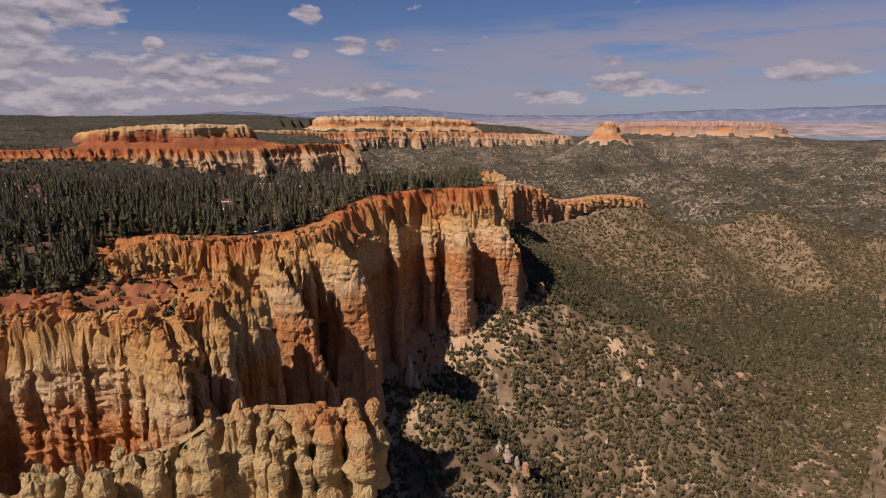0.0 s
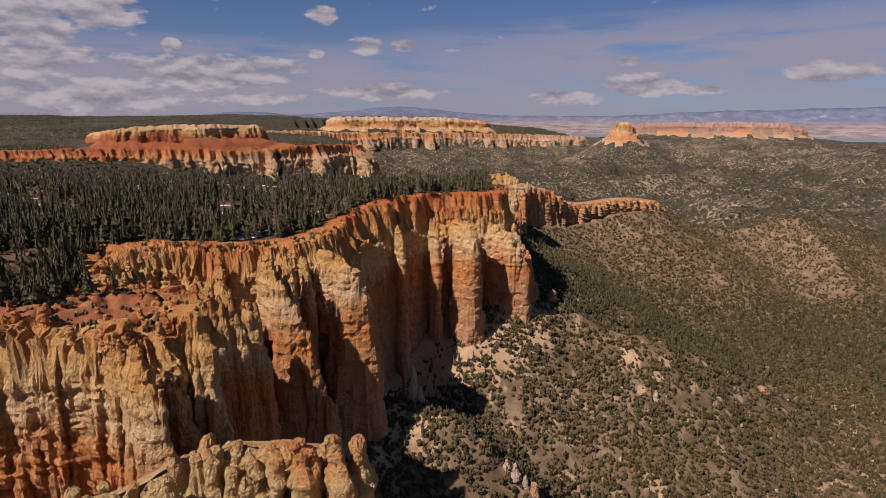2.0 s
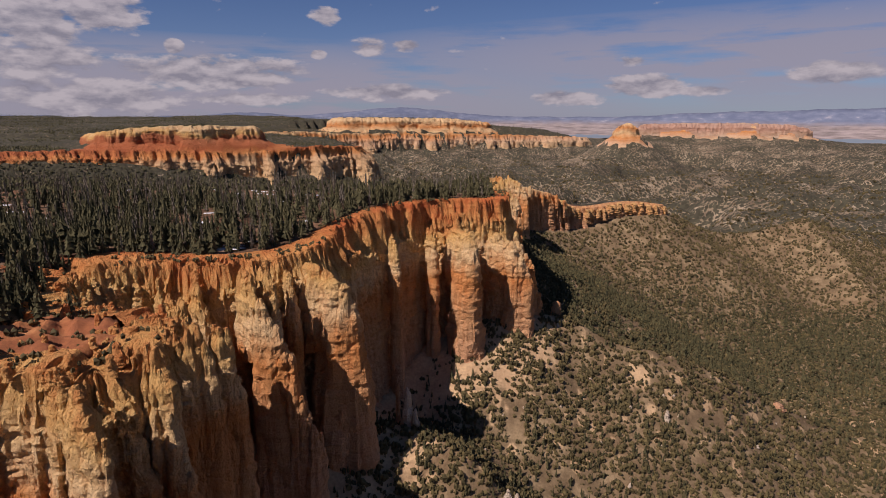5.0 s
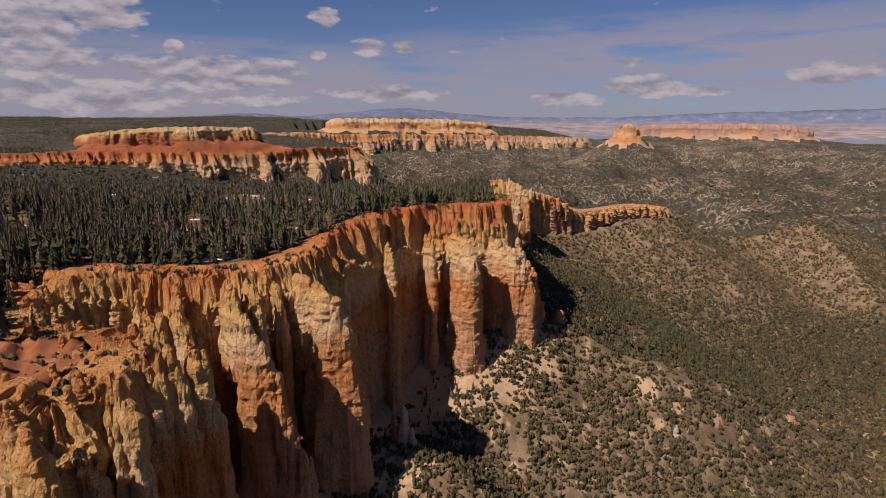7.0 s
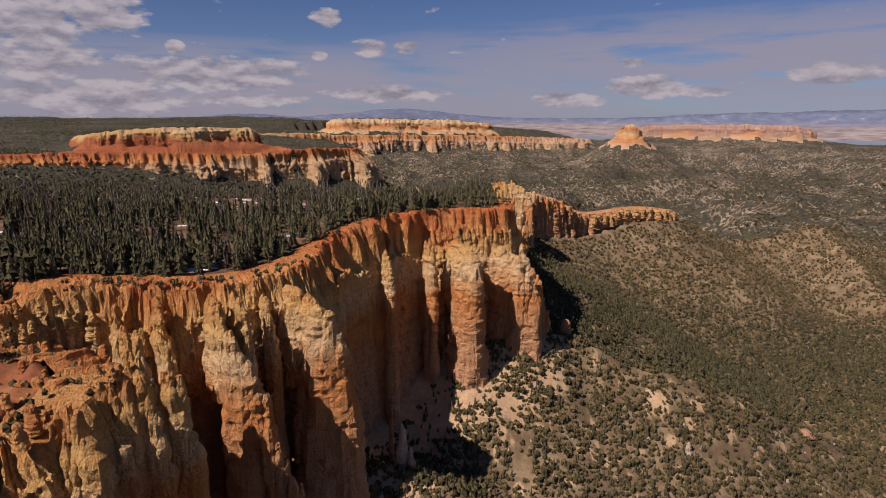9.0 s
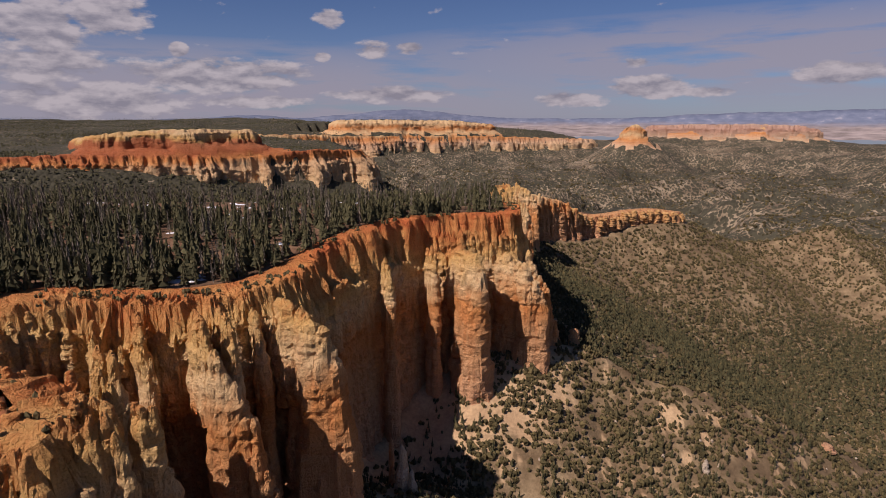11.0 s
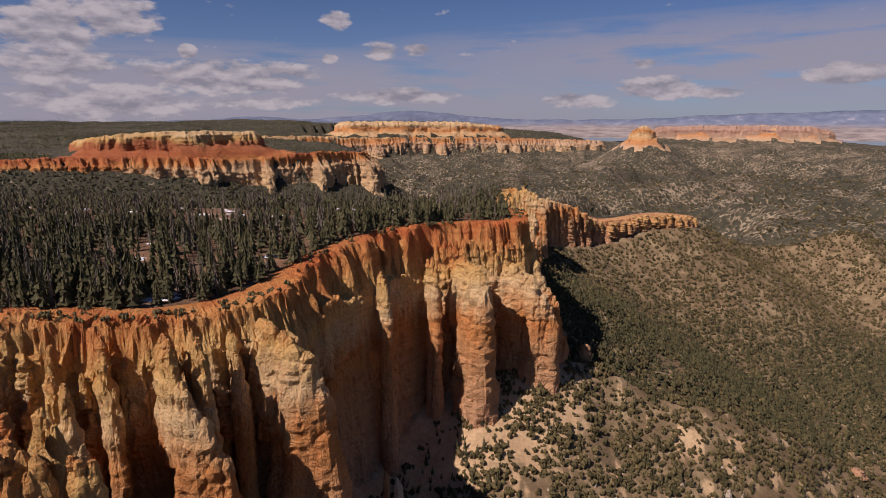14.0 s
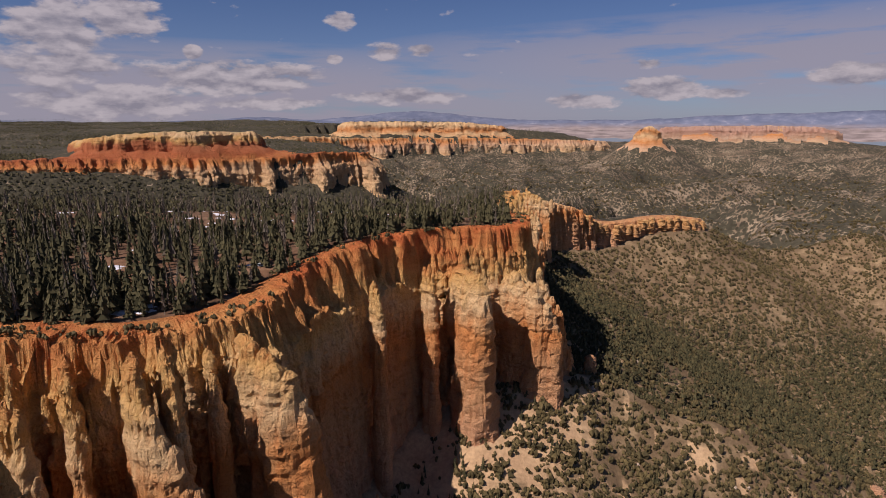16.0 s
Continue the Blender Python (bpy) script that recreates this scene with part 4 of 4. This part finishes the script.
def build_scrub():
    rand = np.random.default_rng(6)
    # near slopes
    a, r = rand.uniform(-0.2, 0.74, 41000), 200 + 640 * rand.random(41000) ** 0.75
    x, y = r * np.sin(a) - 8, r * np.cos(a) - 40
    s = signed(x, y, PLATEAU)[0]
    bare = 0.5 * fbm(x / 9, y / 9, 0, 83, 3) + 0.25 * fbm(x / 45, y / 30, 0, 84, 3) + rand.uniform(-0.1, 0.1, len(x))
    keep = (s < -10) & (bare > -0.17 + 0.25 * smooth(-80, -10, s) * smooth(45, 5, x)) & ((x < 560) & (y < 640))
    p = seated(x, y, keep)
    size = rand.uniform(1.6, 4.6, len(p)) * rand.uniform(0.7, 1.1, len(p))
    scatter("scrub_near", BUSHES, p, size, "dusty green juniper scrub on the talus slope", "shrubs", SCRUB, rand)
    # firs down in the gully and at the wall's foot
    x, y = spots(rand, 15000, 60, 780, 440, 820)
    hollow = np.exp(-(line_distance(x, y, [(360, 690, 0), (520, 735, 0), (760, 760, 0)])[0] / 60) ** 2)
    gully = np.exp(-(line_distance(x, y, [(95, 520, 0), (180, 560, 0), (300, 600, 0), (480, 620, 0), (700, 600, 0), (950, 640, 0)])[0] / 115) ** 2)
    s = signed(x, y, PLATEAU)[0]
    keep = (s < -12) & (rand.random(len(x)) < 0.9 * np.maximum(gully, hollow) + 0.08)
    p = seated(x, y, keep)
    scatter("gully_firs", SLIM, p, rand.uniform(6.0, 13.0, len(p)), "dense dark firs in the gully", "forest", NEEDLES, rand)
    x, y = spots(rand, 4200, -60, 420, 150, 480)
    s = signed(x, y, PLATEAU)[0]
    keep = (s < -14) & (fbm(x / 40, y / 40, 0, 91, 3) > 0.0)
    p = seated(x, y, keep)
    scatter("slope_firs", TREES, p, rand.uniform(3.5, 7.5, len(p)), "single firs among the scrub", "forest", NEEDLES, rand)
    # the slopes beyond
    a, r = rand.uniform(0.02, 0.72, 29000), 560 + 850 * rand.random(29000) ** 0.8
    x, y = r * np.sin(a), r * np.cos(a)
    s = signed(x, y, PLATEAU)[0]
    bare = 0.6 * fbm(x / 18, y / 18, 0, 85, 3) + 0.22 * fbm(x / 70, y / 70, 0, 86, 3)
    keep = (s < -8) & (bare > -0.3) & ((x > 560) | (y > 640))
    p = seated(x, y, keep)
    scatter("scrub_middle", LOWBUSH, p, rand.uniform(1.9, 4.6, len(p)), "juniper scrub on the farther slopes", "shrubs", SCRUB, rand)
    a, r = rand.uniform(-0.12, 0.70, 9000), 1350 + 1600 * rand.random(9000) ** 1.15
    x, y = r * np.sin(a), r * np.cos(a)
    keep = (fbm(x / 120, y / 120, 0, 87, 3) > -0.22) & (signed(x, y, FARTOP)[0] < -10) & (signed(x, y, MESATOP)[0] < -10) & (signed(x, y, outline(BUTTE))[0] < -100)
    p = seated(x, y, keep)
    size = rand.uniform(3.5, 7.5, len(p)) * (1 + 0.4 * smooth(2000, 4000, p[:, 1]))
    scatter("scrub_far", FARBUSH, p, size, "far juniper scrub over the basin", "shrubs", SCRUB, rand)
    # woods on the mesas and the country behind
    a, r = rand.uniform(-0.72, 0.2, 26000), 1000 + 3600 * rand.random(26000)
    x, y = r * np.sin(a), r * np.cos(a)
    more = spots(rand, 9000, -950, 20, 600, 1350)
    x, y = np.append(x, more[0]), np.append(y, more[1])
    r = np.hypot(x, y)
    s1, s2, s3, s4 = (signed(x, y, o)[0] for o in (MESATOP, FARTOP, outline(CROWN), outline(FARCROWN)))
    top = ((s1 > 30) & ((s3 > 16) | (s3 < -70))) | ((s2 > 46) & ((s4 > 30) | (s4 < -90)))
    west = (x < -500) & (y > 1500) & (s1 < 0)
    s0 = signed(x, y, PLATEAU)[0]
    valley = (s1 < -5) & (s0 < -15) & (y < 1750) & (x < 0)
    keep = (top | west | valley) & (fbm(x / 110, y / 110, 0, 89, 3) > -0.16 - 0.3 * valley)
    p = seated(x, y, keep)
    scatter("far_woods", TINY, p, rand.uniform(9, 15, len(p)) * (1 + 0.3 * smooth(2000, 4000, r[keep])), "dark conifer woods on the far tablelands", "forest", NEEDLES, rand)


def build_rim_scrub():
    """Low bushes along the very edge of the tableland."""
    rand = np.random.default_rng(9)
    x, y = spots(rand, 26000, -330, 80, 110, 720)
    s = signed(x, y, PLATEAU)[0]
    edge = 7 + 9 * smooth(300, 350, y) * smooth(480, 440, y)
    keep = ((s > edge) & (s < edge + 9) & (vnoise(x / 8, y / 8, 0, 95) > -0.25 + 0.2 * (y < 262))) | (s > 8) & (y < 264) & (x > -215) & (vnoise(x / 6, y / 6, 0, 96) > 0.25)
    x, y = x[keep], y[keep]
    p = np.stack([x, y, plateau_height(x, y) - 0.25], 1)
    scatter("rim_scrub", BUSHES, p, rand.uniform(0.9, 2.8, len(p)), "dark low bushes along the canyon rim", "shrubs", SCRUB, rand)


build_wood()
build_scrub()
build_rim_scrub()


# ---- distance ----
def build_mountains():
    m, nt, b = nodes_of("painted_haze_blue", 1.0)
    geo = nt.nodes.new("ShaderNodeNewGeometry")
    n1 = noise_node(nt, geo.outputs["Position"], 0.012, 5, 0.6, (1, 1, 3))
    # The blue-grey of distance haze is painted into the mountains' base colour.
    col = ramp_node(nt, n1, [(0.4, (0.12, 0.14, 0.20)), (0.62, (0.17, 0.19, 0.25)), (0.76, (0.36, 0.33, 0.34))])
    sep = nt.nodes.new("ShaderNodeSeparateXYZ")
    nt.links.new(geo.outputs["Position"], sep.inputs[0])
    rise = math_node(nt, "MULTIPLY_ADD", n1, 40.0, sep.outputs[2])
    # Low down, far plains in tan-mauve, with haze mixed into that colour too.
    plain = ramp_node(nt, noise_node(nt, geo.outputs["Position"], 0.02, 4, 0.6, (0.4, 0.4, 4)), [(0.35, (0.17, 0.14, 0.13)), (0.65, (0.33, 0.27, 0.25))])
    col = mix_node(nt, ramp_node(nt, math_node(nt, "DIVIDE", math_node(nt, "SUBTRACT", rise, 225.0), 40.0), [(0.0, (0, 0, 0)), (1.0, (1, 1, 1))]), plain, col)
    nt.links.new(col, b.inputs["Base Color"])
    a = np.radians(np.arange(-44, 44, 0.08))
    deg = np.degrees(a)
    peak = 262 + 8 * fbm(deg / 6, 0, 0, 3) + 72 * np.exp(-((deg + 4) / 6.5) ** 2) + 34 * np.exp(-((deg + 18) / 3) ** 2) + 46 * smooth(12, 28, deg) + 26 * smooth(26, 36, deg) + 22 * smooth(-30, -40, deg)
    peak = peak + 10 * fbm(deg / 1.6, 0, 0, 8)
    rows = []
    for f, r in ((0.0, 4780), (0.45, 4840), (0.8, 4890), (1.0, 4930), (0.7, 4975)):
        rows.append(np.stack([r * np.sin(a), r * np.cos(a), 130 + (peak - 130) * f + 9 * fbm(deg / 0.8, f * 9, 0, 12) * (f < 1)], 1))
    v = np.vstack(rows)
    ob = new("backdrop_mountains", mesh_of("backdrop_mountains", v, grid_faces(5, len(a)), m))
    tagged(ob, "mountain ranges on the horizon with blue haze painted into their colour", "mountains", kind="structure")


build_mountains()


# ---- rocks ----
def stone(rand, sides=14, rows=16, tall=1.0, knobs=0.2, taper=0.45, head=0.04):
    """A weathered column: banded, knobbly and tapered, one unit high or tall."""
    k = int(rand.integers(0, 1000))
    a = np.arange(sides) * 2 * np.pi / sides
    v = []
    for i in range(rows):
        f = i / (rows - 1)
        r = (0.5 * (1 - taper * f) + head * np.exp(-((f - 0.86) / 0.1) ** 2)) * (1.0 if i < rows - 1 else 0.45)
        r = r * (1 + knobs * vnoise(f * rows * 0.9, 0.5, 0, k) + 0.22 * vnoise(np.cos(a) * 1.6 + 5, np.sin(a) * 1.6, f * 3, k + 1) + 0.12 * vnoise(np.cos(a) * 4, np.sin(a) * 4, f * 9, k + 2))
        off = 0.08 * np.array([vnoise(f * 2.5, 1.5, 0, k + 3), vnoise(f * 2.5, 7.5, 0, k + 4)])
        v.append(np.stack([r * np.cos(a) + off[0], r * np.sin(a) + off[1], np.full(sides, f * tall) + 0.02 * vnoise(a * 3, f, 0, k + 5)], 1))
    v.append([[v[-1][:, 0].mean(), v[-1][:, 1].mean(), tall * 1.02]])
    f = grid_faces(rows, sides, True)
    cap = (rows - 1) * sides
    top = np.array([[cap + i, cap + (i + 1) % sides, rows * sides, rows * sides] for i in range(sides)])
    tri = np.vstack([f[:, [0, 1, 2]], f[:, [0, 2, 3]], top[:, :3]])
    return np.vstack(v), tri


COLUMNS = [mesh_of("hoodoo", *stone(np.random.default_rng(400 + i), tall=1.0, taper=0.45 + 0.1 * (i % 4)), ROCK, False) for i in range(7)]


FIN_COLUMNS = [mesh_of("hoodoo", *stone(np.random.default_rng(430 + i), sides=16, rows=20, knobs=0.3, taper=0.42, head=0.06), ROCK_FIN, False) for i in range(5)]


def hoodoo(x, y, z, wide, high, label, kind_of="hoodoo", group="hoodoos on the wall", lean=0.0, mesh=None):
    ob = new(kind_of, mesh or COLUMNS[int(rng.integers(0, len(COLUMNS)))])
    ob.matrix_world = pose(x, y, z, lean, lean * 0.5, rng.uniform(0, 360)) @ Matrix.Diagonal((wide, wide * rng.uniform(0.75, 1.0), high, 1))
    return tagged(ob, label, "rock", group)


def build_hoodoos():
    # pinnacles along the crest of the main wall, standing on its buttresses
    rows, cols, _ = MAIN.shape
    made = 0
    for c in range(120, cols - 20):
        r = int(rows * (RIMSHARE + 0.03 + 0.12 * rng.random()))
        prev = MAIN_OUT[r, max(c - 9, 0):c + 10]
        if MAIN_OUT[r, c] < prev.max() - 1e-6 or made > 110:
            continue
        x, y, z = MAIN[r, c]
        if y < 100 or x < -220 or y > 500:
            continue
        w = rng.uniform(2.6, 5.2) * (1.0 if y < 500 else 1.5)
        h = w * rng.uniform(1.7, 3.0)
        hoodoo(x - 0.3, y, z - 0.55 * h, w, h, "knobbly orange sandstone pinnacle on the canyon wall")
        made += 1


def build_block_heads():
    # low knobs over the bare block and its cove
    for i in range(300):
        x, y = rng.uniform(-200, -98), rng.uniform(138, 262)
        d = signed(np.array([x]), np.array([y]), PLATEAU)[0][0]
        if d < 3 or d > 30:
            continue
        w = rng.uniform(2.2, 5.0)
        hoodoo(x, y, float(plateau_height(np.array([x]), np.array([y]))[0]) - 2.5, w, w * rng.uniform(0.9, 1.7), "low knobbly red sandstone head on the bare rim", "hoodoo", "knobs on the bare rim")


def build_spires():
    # the jagged spires of the promontory and the pale knobs of the low ridge beyond
    u, q = curve_through(WALL, 1.0)
    far = np.where((q[:, 1] > 500) & (q[:, 0] < 380))[0]
    for i in range(96):
        x, y, zt, zf = q[far[int(i * len(far) / 96)]]
        low = zt < 175
        side = rng.uniform(-11, 3)
        w = rng.uniform(5, 9) if not low else rng.uniform(7, 12)
        h = rng.uniform(18, 34) if not low else rng.uniform(12, 17)
        top = zt + (rng.uniform(-6, 7) if not low else rng.uniform(-2, 4)) - 0.7 * max(side, 0)
        hoodoo(x + side, y + rng.uniform(-2, 2), top - h, w, h, "pale knob of the low rock ridge" if low else "tall fluted sandstone spire on the promontory", "rock_spire", "spires of the promontory", 0, FIN_COLUMNS[i % 5] if low else COLUMNS[i % 7])


def build_fin():
    """The cream hoodoo wall in front: a thin fin with a row of columns along its crest."""
    ring = [(-150, 26, 203, 135), (-120, 42, 204, 125), (-88, 59, 206, 112), (-54, 69, 216, 100), (-28, 73, 215, 96), (-23, 80, 214, 96), (-30, 87, 215, 98), (-58, 89, 217, 112), (-94, 76, 207, 125), (-128, 60, 205, 135), (-156, 44, 204, 140)]
    cliff("cliff_fin", ring, "cream and yellow sandstone fin with a jagged crest", ROCK_FIN, 0.85, 72, 11.5, 4, (10, 8, 2.4), True, seed=91, bury=16, batter=8)
    for i in range(116):
        x = -140 + 116 * i / 115 + rng.normal(0, 0.8)
        y = float(np.interp(x, [-150, -124, -90, -54, -28], [36, 51, 67, 78, 79])) + rng.normal(-1.5, 3.4)
        h = rng.uniform(14, 26)
        top = float(np.interp(x, [-140, -72, -62, -28], [213, 214.5, 222.5, 222.0])) + rng.normal(0, 1.5)
        v, f = column(x, y, top, top - h, rng.uniform(1.9, 3.3), int(rng.integers(0, 9000)), 0.8)
        base = np.array([x, y, top - h])
        ob = new("hoodoo", mesh_of("hoodoo", v - base, f, ROCK_FIN, False))
        ob.location = base
        tagged(ob, "cream knobbly hoodoo on the sandstone fin", "rock", "hoodoos on the fin")


def on_ground(x, y):
    return float(ground_height(np.array([x]), np.array([y]))[0])


PALE_ROCK = rock_material("pale_limestone", 0, 200, [(0.0, (0.58, 0.48, 0.36)), (1.0, (0.68, 0.52, 0.36))])
BOULDERS = [mesh_of("boulder", *stone(np.random.default_rng(500 + i), sides=9, rows=8, taper=0.75, head=0.0, knobs=0.3), PALE_ROCK, False) for i in range(4)]
ORANGE_STONE = [mesh_of("boulder", *stone(np.random.default_rng(520 + i), sides=14, rows=10, taper=0.45, head=0.05), ROCK) for i in range(3)]


def build_boulders():
    place = [(-22, 301, 11, 25, 1), (-17, 299, 7, 13, 1), (-28, 309, 3.5, 27, 0), (94, 446, 12, 15, 0), (80, 452, 9, 8, 0), (72, 466, 9, 9, 0), (63, 438, 15, 5, 0), (41, 268, 9, 8, 1), (47, 266, 6, 7, 1), (52, 262, 6, 8, 0),
             (36, 270, 6, 5, 1), (161, 366, 6, 7, 1), (280, 432, 14, 3.5, 0)]
    for x, y, w, h, pale in place:
        me = (BOULDERS if pale else ORANGE_STONE)[int(rng.integers(0, 3))]
        hoodoo(x, y, on_ground(x, y) - 1.5, w, h + 1.5, "pale weathered rock on the talus slope" if pale else "orange weathered rock on the talus slope", "boulder", "rocks on the slope", 0, me)
    for i in range(130):
        x, y = rng.uniform(-20, 430), rng.uniform(190, 560)
        if signed(np.array([x]), np.array([y]), PLATEAU)[0][0] > -16 or x > 30 + 0.8 * (y + 70):
            continue
        w = rng.uniform(1.2, 3.6)
        hoodoo(x, y, on_ground(x, y) - 0.4, w, w * rng.uniform(0.5, 0.9), "small pale boulder lying on the slope", "boulder", "rocks on the slope", rng.uniform(-15, 15), BOULDERS[i % 4])


def build_snow():
    m, nt, b = nodes_of("old_snow", 0.6)
    geo = nt.nodes.new("ShaderNodeNewGeometry")
    nt.links.new(ramp_node(nt, noise_node(nt, geo.outputs["Position"], 0.6, 4), [(0.3, (0.5, 0.5, 0.52)), (0.6, (0.8, 0.81, 0.84))]), b.inputs["Base Color"])
    vs, fs, n = [], [], 0
    rand = np.random.default_rng(12)
    x, y = spots(rand, 900, -520, 20, 250, 800)
    s = signed(x, y, PLATEAU)[0]
    keep = np.where((s > 30) & (fbm(x / 40, y / 40, 0, 77, 3) < -0.08))[0][:170]
    for i in keep:
        k, r = 11, rand.uniform(1.2, 5.0)
        a = np.arange(k) * 2 * np.pi / k
        rr = r * rand.uniform(0.5, 1.2, k)
        px, py = x[i] + 1.7 * rr * np.cos(a), y[i] + 0.7 * rr * np.sin(a)
        edge = np.stack([px, py, ground_height(px, py) - 0.1], 1)
        inner = edge * 0.75 + edge.mean(0) * 0.25 + [0, 0, 0.45]
        vs.append(np.vstack([edge, inner, inner.mean(0)[None] + [0, 0, 0.1]]))
        i0, i1 = np.arange(k), (np.arange(k) + 1) % k
        fs.append(np.vstack([np.stack([i0, i1, k + i1], 1), np.stack([i0, k + i1, k + i0], 1), np.stack([k + i0, k + i1, np.full(k, 2 * k)], 1)]) + n)
        n += 2 * k + 1
    ob = new("snow_patches", mesh_of("snow_patches", np.vstack(vs), np.vstack(fs), m))
    tagged(ob, "patches of old snow between the pines", "snow", kind="stuff")


build_fin()
build_spires()
build_block_heads()
build_hoodoos()
build_boulders()
build_snow()
